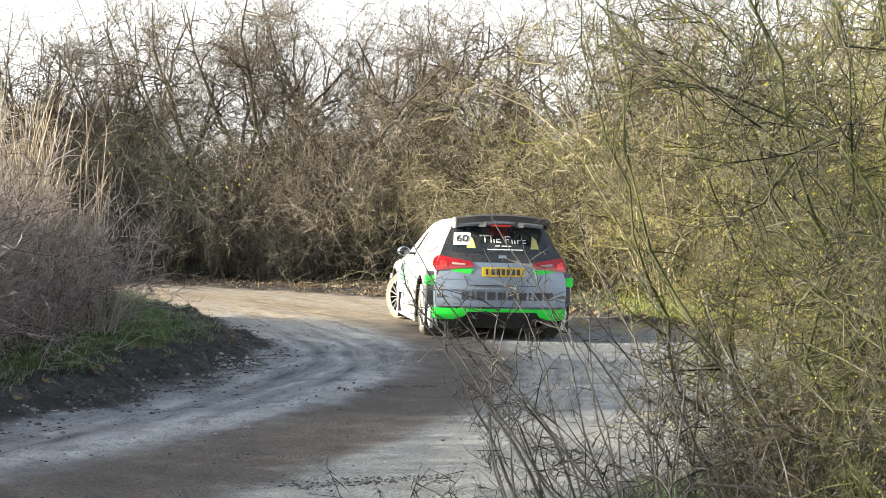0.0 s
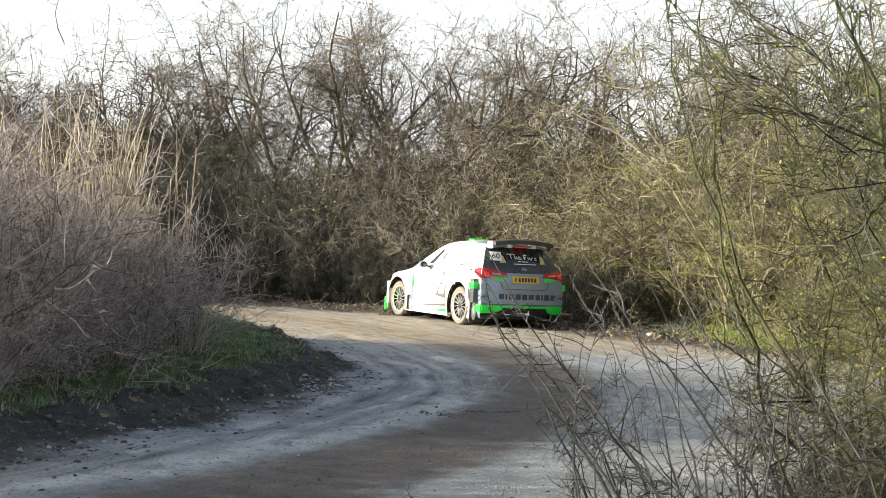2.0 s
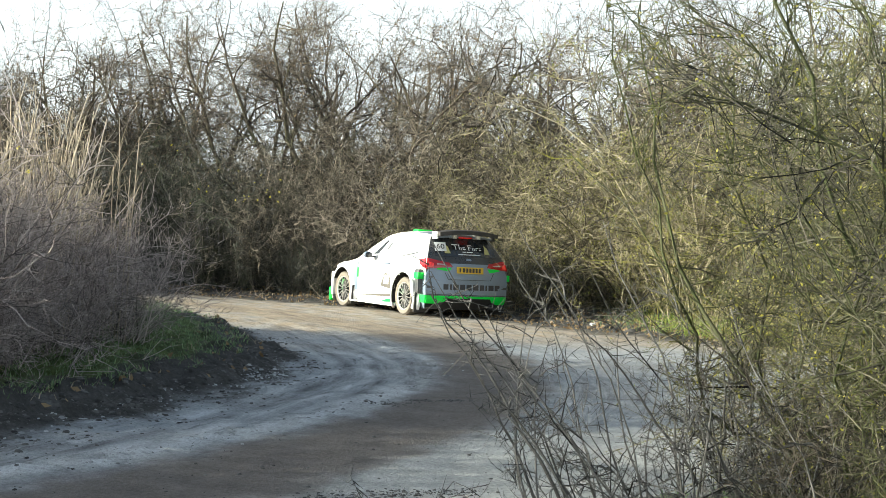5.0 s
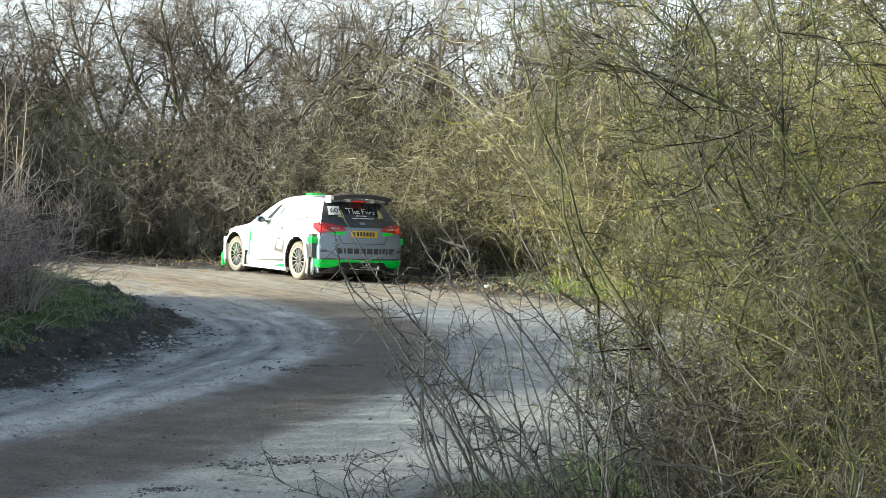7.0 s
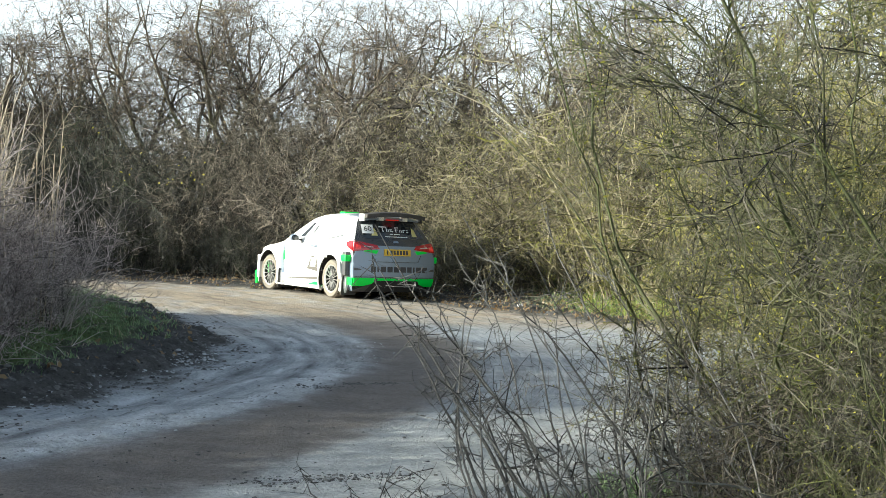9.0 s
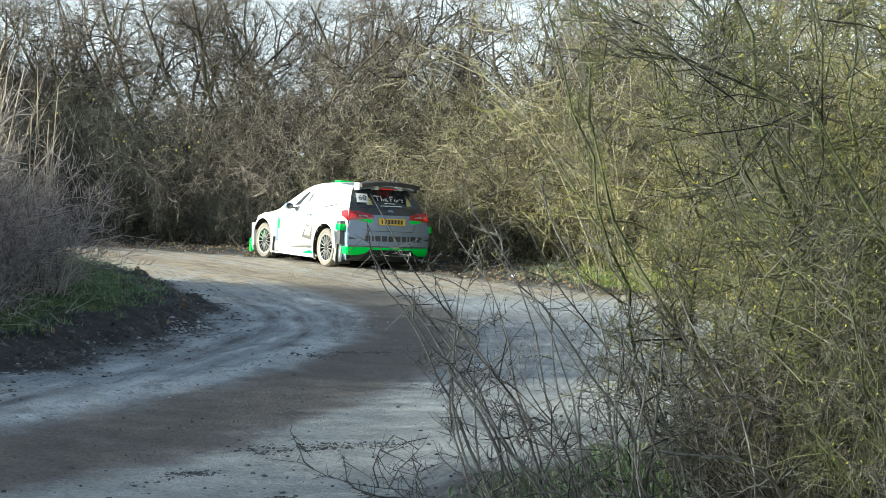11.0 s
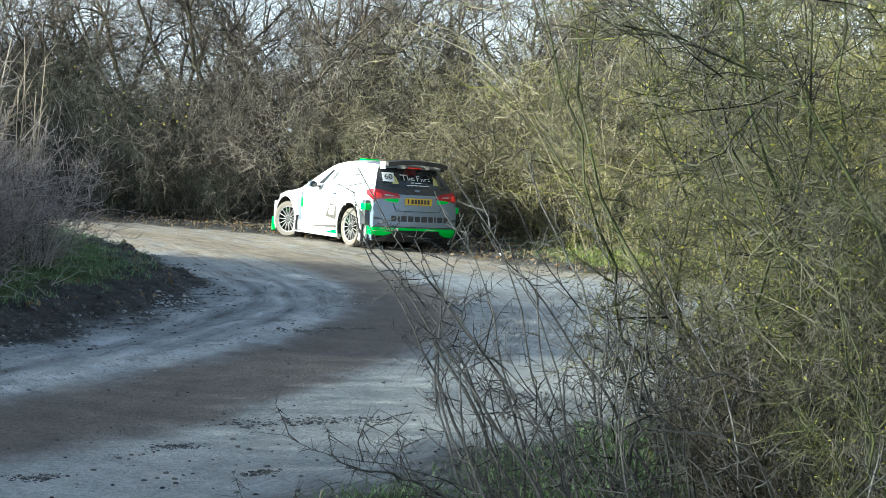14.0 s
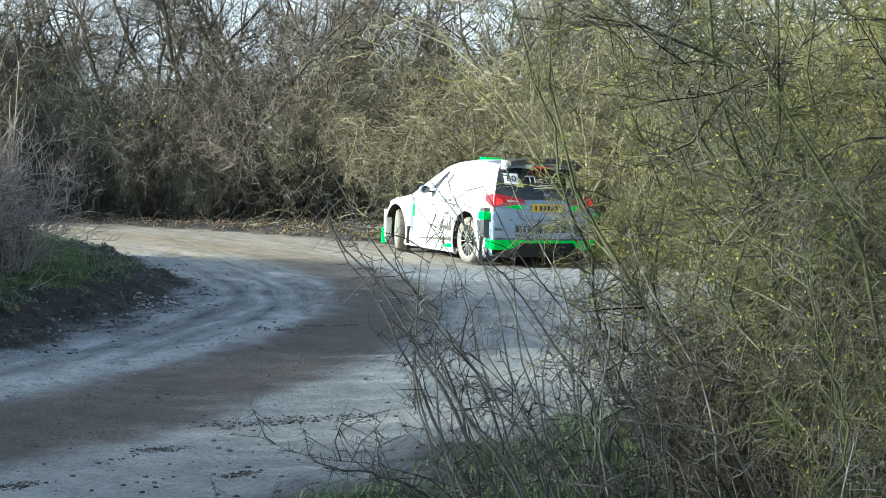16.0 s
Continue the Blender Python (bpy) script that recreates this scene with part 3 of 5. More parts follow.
# trees over the hedge
tree_rng = np.random.default_rng(12)
tree_protos = [tree(tree_rng, "bare_tree", 6.6, BARK_DARK, TREE_TWIG, 3, 10, 11, 8, spread=0.42, twig=0.0042, thick=0.085, leaf=LEAF_DRY, leaf_n=900) for _ in range(3)]
plant(tree_protos, [(-4.1, 31.5, 1.27), (-10.5, 33.6, 1.15), (-7.0, 32.3, 1.12), (-1.9, 31.8, 1.22), (-13.4, 33.8, 1.2), (0.9, 29.0, 1.03), (-16.5, 37.0, 1.4), (2.6, 30.0, 1.12), (5.0, 26.5, 1.12), (-12.0, 36.0, 1.12), (0.2, 34.0, 1.12), (3.8, 28.0, 1.12), (-14.6, 35.4, 1.25), (-11.6, 32.6, 1.05), (-8.7, 33.2, 1.08), (-10.0, 35.0, 1.05), (-6.0, 35.5, 1.15), (-2.8, 34.5, 1.2), (-8.6, 36.5, 1.25), (-0.6, 33.0, 1.15), (-4.6, 36.0, 1.3), (-7.4, 37.5, 1.4), (-2.0, 37.0, 1.35), (-10.6, 38.0, 1.2), (1.0, 32.0, 1.2), (2.2, 34.0, 1.3), (-5.6, 33.4, 1.2)],
      "bare dark-trunked hedgerow tree with sparse lichen", "hedgerow trees", "tree", tree_rng)
# bushes on the inside of the bend
bush_rng = np.random.default_rng(77)
pink_protos = [shrub(bush_rng, "dense_bush", 1.15, 1.8, 34, 10, 8, BARK_PINK, BARK_PINK, spread=0.5, thick=0.008, twig=0.0036, arch=0.0, wander=0.20, floor=0.04, open_out=0.7) for _ in range(3)]
plant(pink_protos, [(-4.85, 9.6, 0.95), (-4.8, 11.0, 0.95), (-5.6, 10.3, 1.2), (-4.95, 12.4, 0.85), (-5.8, 12.0, 1.05), (-5.2, 13.8, 0.75), (-6.1, 14.0, 0.8), (-5.7, 15.4, 0.66), (-6.7, 16.0, 0.85), (-6.5, 17.6, 0.7), (-6.9, 11.0, 0.95), (-7.2, 13.4, 1.0), (-7.9, 17.0, 0.95), (-5.3, 8.2, 0.7), (-8.2, 15.6, 1.1),
                    (-4.3, 10.2, 0.6), (-4.3, 11.7, 0.72), (-4.3, 13.0, 0.75), (-4.75, 14.6, 0.5), (-4.3, 8.9, 0.5),
                    # added beyond the left of view, only to throw shade on the far hedge
                    (-14.6, 26.5, 2.3), (-15.6, 27.0, 2.4), (-16.8, 27.5, 2.4), (-18.2, 28.4, 2.5), (-20.0, 29.4, 2.5), (-22.0, 30.5, 2.5),
                    # added out of view, to keep the road and near hedge foot in shade
                    (-6.4, 7.6, 0.95), (-6.6, 5.2, 1.1), (-8.6, 9.2, 1.55), (-9.0, 12.2, 1.6), (-8.6, 6.2, 1.8), (-8.4, 3.8, 2.0), (-9.4, 14.8, 1.5), (-7.2, 2.4, 1.7), (-8.8, 1.6, 1.95), (-7.8, 0.2, 1.8), (-7.4, 4.2, 1.5)],
      "dense leafless bush of fine pinkish-grey twigs", "bushes inside the bend", "shrub", bush_rng)
# thorn hedge beside the camera
near_rng = np.random.default_rng(31)
near_protos = [thorn(near_rng, "thorn_bush", 3.2, 6, 40, 10, 3, BARK_GREEN, BARK_MOSS_SHADED, spread=0.10, thick=0.0075, reach=0.46, leaf=LEAF_OLIVE, leaf_n=1300, stool=0.24, kink=0.31, lift=0.24, fat=1.15) for _ in range(3)]
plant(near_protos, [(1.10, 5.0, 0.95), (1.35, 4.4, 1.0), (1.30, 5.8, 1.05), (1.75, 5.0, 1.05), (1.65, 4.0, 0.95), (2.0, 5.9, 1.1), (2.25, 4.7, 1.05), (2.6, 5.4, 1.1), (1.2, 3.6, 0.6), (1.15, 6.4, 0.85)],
      "thorny mossy green blackthorn with tiny buds, shade painted into its bark", "near hedge", "shrub", near_rng)
# bushes behind carry the sunlit bark tone, against the darker ones in front
lit_protos = [thorn(near_rng, "sunlit_thorn_bush", 3.2, 8, 44, 11, 2, BARK_GREEN, BARK_MOSS_SUNLIT, spread=0.20, thick=0.0085, reach=0.55, leaf=LEAF_OLIVE, leaf_n=2600, stool=0.3, kink=0.36, lift=0.17, fat=1.35) for _ in range(2)]
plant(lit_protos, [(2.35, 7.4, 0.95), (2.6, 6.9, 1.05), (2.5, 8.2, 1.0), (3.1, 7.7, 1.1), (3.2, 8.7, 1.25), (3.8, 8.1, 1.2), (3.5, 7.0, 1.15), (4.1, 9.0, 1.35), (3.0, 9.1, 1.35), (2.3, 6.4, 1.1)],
      "mossy thorn bush, sunlight painted into its yellow-green bark", "near hedge", "shrub", near_rng)
low_protos = [thorn(near_rng, "low_thorn_bush", 1.5, 9, 6, 3, 3, BARK_THORN, BARK_THORN, spread=0.62, thick=0.0062, reach=0.30, lean_to=(-0.46, -0.03), stool=0.30, kink=0.13, lift=0.02, fat=1.25, spine=0.065) for _ in range(2)]
for n, (x, y, sc, turn) in enumerate([(0.55, 4.7, 1.05, 0), (0.70, 5.2, 1.05, 15), (0.64, 4.1, 0.9, 10), (0.92, 4.5, 0.95, -15), (1.05, 5.5, 1.0, 10), (1.05, 3.9, 0.85, 20), (0.38, 5.3, 0.95, -10), (0.25, 4.6, 0.7, 5)]):
    proto = low_protos[n % 2]
    m = pose(x, y, float(height(np.array([x]), np.array([y]))[0]) - 0.02, 0, 0, turn)
    keep = proto.scale.copy()
    proto.scale = (sc, sc, sc)
    ob = copy_thing(proto, m) if n > 1 else proto
    proto.scale = keep
    if n < 2:
        ob.matrix_basis = m @ Matrix.Diagonal((sc, sc, sc, 1))
    tagged(ob, "low dark thorn bush with stiff spiny shoots", "shrub", "near hedge")

under_protos = [thorn(near_rng, "bramble_undergrowth", 1.30, 20, 12, 7, 1, BARK_UNDER, BARK_UNDER, spread=0.45, thick=0.0042, reach=0.34) for _ in range(2)]
plant(under_protos, [(1.25, 4.4, 1.0), (1.55, 3.7, 0.95), (1.7, 4.7, 1.05), (2.1, 4.1, 1.05), (1.6, 5.5, 1.1), (2.3, 5.2, 1.1), (1.15, 5.2, 0.85)], "tangled grey undergrowth at the foot of the hedge", "near hedge", "shrub", near_rng)


def reeds(rng, n, size):
    """A clump of tall dry stalks with loose tufts."""
    root = new("dry_reed_clump")
    ang, rr = rng.uniform(0, 2 * np.pi, n), size * np.sqrt(rng.uniform(0, 1, n))
    start = np.stack([rr * np.cos(ang), rr * np.sin(ang), np.full(n, -0.05)], 1)
    way = np.stack([rng.normal(0.08, 0.12, n).clip(-0.2, 0.35), rng.normal(0, 0.12, n), np.ones(n)], 1)
    a = grow(rng, start, way, rng.uniform(1.3, 2.3, n), rng.uniform(0.005, 0.010, n), 11, 0.04, -0.01, 0.5)
    s, w, r = sprout(rng, *a, 7, 0.55, 1.0, 0.5, 0.6)
    b = grow(rng, s, w, rng.uniform(0.10, 0.34, len(s)), np.full(len(s), 0.0026), 5, 0.2, -0.12)
    tagged(piece("stalkwork", [a], 4, STRAW, root), kind="stuff")
    tagged(piece("tuft", [b], 3, STRAW, root), kind="stuff")
    return root


reed_protos = [reeds(rng, 26, 0.55) for _ in range(2)]
plant(reed_protos, [(-5.1, 13.2, 1.15), (-5.6, 14.2, 1.2), (-6.1, 12.9, 1.05), (-5.2, 12.2, 1.15), (-6.5, 16.2, 1.05), (-7.2, 17.2, 1.05), (-5.9, 16.3, 0.85), (-4.9, 14.6, 0.8), (-6.8, 14.8, 1.1), (-4.6, 12.9, 1.05), (-4.7, 11.9, 1.1)], "clump of tall dry straw-coloured stalks", "dry stalks", "reed", rng)


# ---------------------------------------------------------------- rally car
# car space: x ahead from the rear axle, y to its left, z up from the road
WHITE = paint("white_paint", (0.80, 0.80, 0.79), 0.3, dirt=0.30, coat=0.4)
SILVER = paint("silver_paint", (0.24, 0.305, 0.40), 0.30, 0.30, dirt=0.35, coat=0.4)
GREEN = paint("green_paint", (0.02, 0.78, 0.06), 0.4, dirt=0.12)
BLACK = paint("black_plastic", (0.025, 0.025, 0.028), 0.5, dirt=0.30)
GLOSS_BLACK = paint("gloss_black", (0.02, 0.022, 0.026), 0.25, dirt=0.2, coat=0.6)
CHARCOAL = paint("charcoal_paint", (0.055, 0.06, 0.07), 0.35, dirt=0.35, coat=0.3)
RUBBER = paint("dusty_rubber", (0.19, 0.17, 0.14), 0.9, dirt=0.6, scale=9)
FLAP = paint("flap_rubber", (0.022, 0.022, 0.024), 0.8, dirt=0.2)
RIM = paint("rim_paint", (0.38, 0.37, 0.355), 0.4, dirt=0.35)
# near-black for wheel gaps, arch hollows and diffuser, with their shade in the colour
PITCH = paint("recess_shade_black", (0.012, 0.012, 0.012), 0.8, dirt=0.04)
STEEL = paint("disc_steel", (0.035, 0.035, 0.035), 0.5, 0.3, dirt=0.15)
PLATE = paint("yellow_plate", (0.72, 0.47, 0.03), 0.4, dirt=0.25)
LETTER = paint("dark_letter", (0.03, 0.03, 0.035), 0.5, dirt=0.2)
WHITE_FILM = paint("white_film", (0.78, 0.79, 0.80), 0.5, dirt=0.1)
CREAM = paint("cream_film", (0.55, 0.50, 0.20), 0.5, dirt=0.1)
BAR_GREY = paint("bar_grey", (0.035, 0.037, 0.045), 0.5, dirt=0.25)
GREY_FILM = paint("grey_film", (0.085, 0.078, 0.068), 0.5, dirt=0.3)
LENS_WHITE = paint("clear_lens", (0.45, 0.33, 0.33), 0.1, dirt=0.1, coat=1.0)
# sun glint on the wing struts, put in as a bright colour
STRUT_GLINT = paint("strut_glint_paint", (0.85, 0.83, 0.78), 0.25, 0.3, dirt=0.1)


def glass(name, tint, rough=0.05):
    m, nt, b = shader(name, rough)
    n = noise_tex(nt, 6, 5, 0.6)
    link(nt, mixc(nt, ramp(nt, n, [(0.45, (0, 0, 0)), (0.8, (0.25,) * 3)]), tint, (0.25, 0.22, 0.18)), b.inputs["Base Color"])
    link(nt, ramp(nt, n, [(0.4, (rough,) * 3), (0.8, (0.4,) * 3)]), b.inputs["Roughness"])
    b.inputs["Coat Weight"].default_value = 0.6
    return m


def lamp_red(name, colour, glow):
    m, nt, b = shader(name, 0.15)
    n = noise_tex(nt, 40, 2)
    link(nt, ramp(nt, n, [(0.3, tuple(c * 0.6 for c in colour)), (0.7, colour)]), b.inputs["Base Color"])
    b.inputs["Emission Color"].default_value = (*colour, 1)
    b.inputs["Emission Strength"].default_value = glow
    b.inputs["Coat Weight"].default_value = 1.0
    return m


GLASS_DARK = glass("tinted_glass", (0.018, 0.022, 0.026))
GLASS_PALE = glass("pale_glass", (0.52, 0.54, 0.55), 0.3)
RED_LENS = lamp_red("red_lens", (0.40, 0.006, 0.010), 0.03)
RED_BRIGHT = lamp_red("brake_lens", (0.85, 0.03, 0.02), 0.10)

SIDE_W = np.array([(0.12, 0.76), (0.2, 0.81), (0.45, 0.84), (0.7, 0.845), (0.85, 0.825), (0.95, 0.785), (1.05, 0.735), (1.2, 0.665), (1.35, 0.585), (1.46, 0.52)])
ROOF_Z = np.array([(-0.70, 1.45), (-0.2, 1.475), (0.3, 1.475), (0.8, 1.47), (1.1, 1.44), (1.28, 1.385), (1.7, 1.165), (2.05, 0.965), (2.2, 0.93), (2.6, 0.865), (2.95, 0.78), (3.13, 0.68), (3.24, 0.52)])
REAR_X = np.array([(0.12, 0.54), (0.3, 0.65), (0.42, 0.67), (0.7, 0.655), (0.9, 0.635), (1.03, 0.575), (1.2, 0.46), (1.34, 0.355), (1.48, 0.34)])


def side_w(x, z):
    w = np.interp(z, SIDE_W[:, 0], SIDE_W[:, 1])
    low = 1 - step(0.75, 1.0, z)
    for ax in (0.0, 2.49):
        w = w + 0.045 * low * np.exp(-((x - ax) / 0.42) ** 4)
    w = w - 0.035 * low * step(-0.36, -0.6, x)
    return w * (1 - 0.30 * step(2.75, 3.3, x))


def rear_x(z):
    return np.interp(z, REAR_X[:, 0], REAR_X[:, 1])


def side_pt(x, z, side, off=0.0):
    if x < 0:
        x = x * rear_x(z) / 0.66
    return Vector((x, side * (float(side_w(x, z)) + off), z))


def rear_pt(y, z, off=0.0):
    w = float(side_w(-0.66, z))
    k = min(1.0, abs(y) / w)
    return Vector((-(float(rear_x(z)) + 0.10 * (1 - k ** 2.6) + off), y, z))


def rear_full(k, z, off=0.0):
    """The rear surface by its share of the half width, out to the corner."""
    return rear_pt(k * (float(side_w(-0.66, z)) - 0.004), z, off)


def patch(f, quad, off, thick, n=8, m=5):
    """A thin curved panel on the surface f: quad is four corners in its two coordinates, in order round."""
    bm = bmesh.new()
    layers = []
    for o in (off, off - thick):
        grid = []
        for j in range(m + 1):
            row = []
            for i in range(n + 1):
                u, v = i / n, j / m
                a = (1 - u) * (1 - v) * quad[0][0] + u * (1 - v) * quad[1][0] + u * v * quad[2][0] + (1 - u) * v * quad[3][0]
                b = (1 - u) * (1 - v) * quad[0][1] + u * (1 - v) * quad[1][1] + u * v * quad[2][1] + (1 - u) * v * quad[3][1]
                row.append(bm.verts.new(f(a, b, o)))
            grid.append(row)
        layers.append(grid)
    top, bot = layers
    for j in range(m):
        for i in range(n):
            bm.faces.new((top[j][i], top[j][i + 1], top[j + 1][i + 1], top[j + 1][i]))
            bm.faces.new((bot[j][i], bot[j + 1][i], bot[j + 1][i + 1], bot[j][i + 1]))
    rim = [(0, i) for i in range(n)] + [(j, n) for j in range(m)] + [(m, i) for i in range(n, 0, -1)] + [(j, 0) for j in range(m, 0, -1)]
    for (a, b), (c, d) in zip(rim, rim[1:] + rim[:1]):
        bm.faces.new((top[a][b], bot[a][b], bot[c][d], top[c][d]))
    return bm


def box(bm, x0, x1, y0, y1, z0, z1, bevel=0.008, turn=None):
    made = bmesh.ops.create_cube(bm, size=1)["verts"]
    m = Matrix.Translation(((x0 + x1) / 2, (y0 + y1) / 2, (z0 + z1) / 2)) @ (turn or Matrix()) @ Matrix.Diagonal((abs(x1 - x0), abs(y1 - y0), abs(z1 - z0), 1))
    bmesh.ops.transform(bm, matrix=m, verts=made)
    if bevel:
        bmesh.ops.bevel(bm, geom=list({e for v in made for e in v.link_edges}), offset=bevel, segments=2, affect="EDGES", profile=0.6)


def one_box(*a, **k):
    bm = bmesh.new()
    box(bm, *a, **k)
    return bm


def lathe(bm, profile, n=36):
    """Turns (radius, y) points about the y axis; the profile closes on itself."""
    rings = []
    for k in range(n):
        a = 2 * math.pi * k / n
        rings.append([bm.verts.new((r * math.sin(a), y, r * math.cos(a))) for r, y in profile])
    for a, b in zip(rings, rings[1:] + rings[:1]):
        for i in range(len(profile)):
            j = (i + 1) % len(profile)
            bm.faces.new((a[i], a[j], b[j], b[i]))


def shell_sections():
    xs = np.concatenate([np.linspace(-0.66, -0.1, 9), np.linspace(0, 1.1, 16), np.linspace(1.15, 2.1, 16), np.linspace(2.17, 2.9, 11), np.linspace(2.96, 3.26, 7)])
    rows = []
    for x in xs:
        top = float(np.interp(x, ROOF_Z[:, 0], ROOF_Z[:, 1]))
        zb = 0.14 if x < 3.0 else 0.14 + (x - 3.0) * 0.3
        row = []
        for k in range(27):
            z = zb + (top - 0.05 - zb) * k / 26
            xx = x * float(rear_x(z)) / 0.66 if x < 0 else x
            row.append((xx, float(side_w(x, z)), z))
        w = row[-1][1]
        for k in range(1, 9):
            a = k / 8
            y = w * (1 - a) if a < 1 else 0.0
            z = top - 0.05 + 0.05 * (1 - (y / w) ** 3)
            xx = x * float(rear_x(top)) / 0.66 if x < 0 else x
            row.append((xx, y, z))
        rows.append(row)
    return rows


def shell_region(c):
    x, y, z = c
    top = np.interp(x, ROOF_Z[:, 0], ROOF_Z[:, 1])
    near_top = z > top - 0.06
    if x > 2.95 and z < 0.72:
        return "front_bumper"
    if x > 2.05 and near_top:
        return "bonnet"
    if 1.25 < x <= 2.05 and near_top:
        return "windscreen"
    if near_top and z > 1.3:
        return "roof"
    if x < -0.42 and z < 0.74:
        return "bumper_corner"
    if z < 0.24 and 0.3 < x < 2.1:
        return "side_skirt"
    if x > 1.72:
        return "front_wing"
    if x > 0.52 and z < 0.98:
        return "door"
    return "cabin_side" if z > 0.98 else "rear_quarter"


def car_shell(car):
    rows = shell_sections()
    groups = {}
    for side in (1, -1):
        for a, b in zip(rows[:-1], rows[1:]):
            for k in range(len(a) - 1):
                q = [a[k], b[k], b[k + 1], a[k + 1]]
                c = np.mean(q, 0)
                if any(math.hypot(c[0] - ax, c[2] - 0.33) < 0.42 for ax in (0.0, 2.49)) and c[2] < 0.76:
                    continue
                name = shell_region(c)
                key = (name, 0 if name in ("bonnet", "windscreen", "roof", "front_bumper") else side)
                groups.setdefault(key, []).append([(p[0], side * p[1], p[2]) for p in q])
    mats = {"windscreen": GLASS_DARK, "roof": SILVER, "bumper_corner": SILVER, "side_skirt": WHITE, "front_bumper": WHITE}
    for (name, side), quads in groups.items():
        bm = bmesh.new()
        for q in quads:
            vs = [bm.verts.new(p) for p in q]
            if len({tuple(round(t, 5) for t in p) for p in q}) > 2:
                bm.faces.new(vs)
        bmesh.ops.remove_doubles(bm, verts=bm.verts, dist=0.0005)
        part(name, bm, mats.get(name, WHITE), car)
    # floor and end of the nose
    part("underbody", one_box(-0.5, 3.1, -0.72, 0.72, 0.13, 0.30, bevel=0.02), BLACK, car, "black underbody tray")


def rear_end(car):
    tg = part("tailgate", patch(rear_full, [(1, 0.74), (-1, 0.74), (-1, 1.41), (1, 1.41)], 0.0, 0.02, 24, 16), GLOSS_BLACK, car, "gloss black tailgate")
    part("lower_tailgate", patch(rear_full, [(1, 0.72), (-1, 0.72), (-0.92, 0.93), (0.92, 0.93)], 0.012, 0.02, 18, 6), SILVER, tg, "silver lower tailgate")
    part("plate_recess", patch(rear_pt, [(0.36, 0.66), (-0.36, 0.66), (-0.40, 0.73), (0.40, 0.73)], 0.018, 0.012, 14, 3), SILVER, tg)
    for sd in (1, -1):
        part("green_flash", patch(rear_pt, [(sd * 0.40, 0.79), (sd * 0.62, 0.82), (sd * 0.62, 0.86), (sd * 0.36, 0.85)], 0.017, 0.012), GREEN, tg, "fluorescent green flash")
    win = part("rear_window", patch(rear_pt, [(0.61, 1.05), (-0.61, 1.05), (-0.52, 1.36), (0.52, 1.36)], 0.006, 0.012, 18, 8), GLASS_DARK, car, "dark tinted rear window with stickers")
    st = part("number_sticker", patch(rear_pt, [(0.585, 1.135), (0.385, 1.135), (0.36, 1.285), (0.56, 1.285)], 0.010, 0.003, 4, 4), WHITE_FILM, win, "white square start number sticker")
    curve = bpy.data.curves.new("sixty", "FONT")
    curve.body, curve.size, curve.align_x, curve.align_y, curve.extrude = "60", 0.150, "CENTER", "CENTER", 0.002
    tmp = bpy.data.objects.new("sixty", curve)
    me = bpy.data.meshes.new_from_object(tmp)
    bpy.data.objects.remove(tmp)
    a, b = rear_pt(0.475, 1.17, 0.014), rear_pt(0.475, 1.25, 0.014)
    up = (b - a).normalized()
    right = (rear_pt(0.40, 1.21, 0.014) - rear_pt(0.55, 1.21, 0.014)).normalized()
    out = right.cross(up)
    up = out.cross(right)
    me.transform(Matrix.Translation(rear_pt(0.475, 1.212, 0.017)) @ Matrix((right, up, out)).transposed().to_4x4())
    me.materials.append(LETTER)
    num = new("number", me)
    num.parent = st
    for sd, y in ((1, 0.37), (-1, -0.42)):
        part("badge", patch(rear_pt, [(y + 0.06, 1.10), (y - 0.05, 1.10), (y - 0.03, 1.21), (y + 0.02, 1.26)], 0.009, 0.003, 4, 4), CREAM, win, "cream emblem sticker")
    # white script on the glass, as plain strokes
    strokes = [(0.26, 0.14, 1.245, 1.262), (0.205, 0.190, 1.17, 1.255), (0.13, 0.115, 1.17, 1.26), (0.095, 0.08, 1.17, 1.215), (0.06, 0.0, 1.17, 1.185), (0.06, 0.045, 1.17, 1.215), (0.055, 0.01, 1.205, 1.218),
               (-0.05, -0.065, 1.165, 1.255), (-0.05, -0.12, 1.24, 1.255), (-0.05, -0.10, 1.205, 1.217), (-0.13, -0.143, 1.165, 1.21), (-0.165, -0.178, 1.165, 1.21), (-0.20, -0.213, 1.165, 1.21), (-0.22, -0.25, 1.20, 1.212), (-0.265, -0.31, 1.165, 1.178), (-0.27, -0.31, 1.198, 1.21),
               (0.08, 0.02, 1.125, 1.138), (0.0, -0.12, 1.125, 1.138), (0.18, -0.26, 1.082, 1.094)]
    for y0, y1, z0, z1 in strokes:
        part("lettering", patch(rear_pt, [(y0, z0), (y1, z0), (y1, z1), (y0, z1)], 0.009, 0.003, 2, 2), WHITE_FILM, win)
    part("oval_emblem", patch(rear_pt, [(0.055, 0.985), (-0.055, 0.985), (-0.04, 1.02), (0.04, 1.02)], 0.010, 0.006, 6, 3), SILVER, tg)
    plate = part("number_plate", patch(rear_pt, [(0.26, 0.765), (-0.26, 0.765), (-0.26, 0.876), (0.26, 0.876)], 0.030, 0.012, 8, 3), PLATE, car, "yellow rear number plate with dark bars")
    y = 0.215
    for w in (0.03, 0.0, 0.05, 0.05, 0.05, 0.05, 0.05, 0.05):
        if w:
            part("plate_bar", patch(rear_pt, [(y, 0.785), (y - w * 0.85, 0.785), (y - w * 0.85, 0.856), (y, 0.856)], 0.033, 0.003, 2, 2), LETTER, plate)
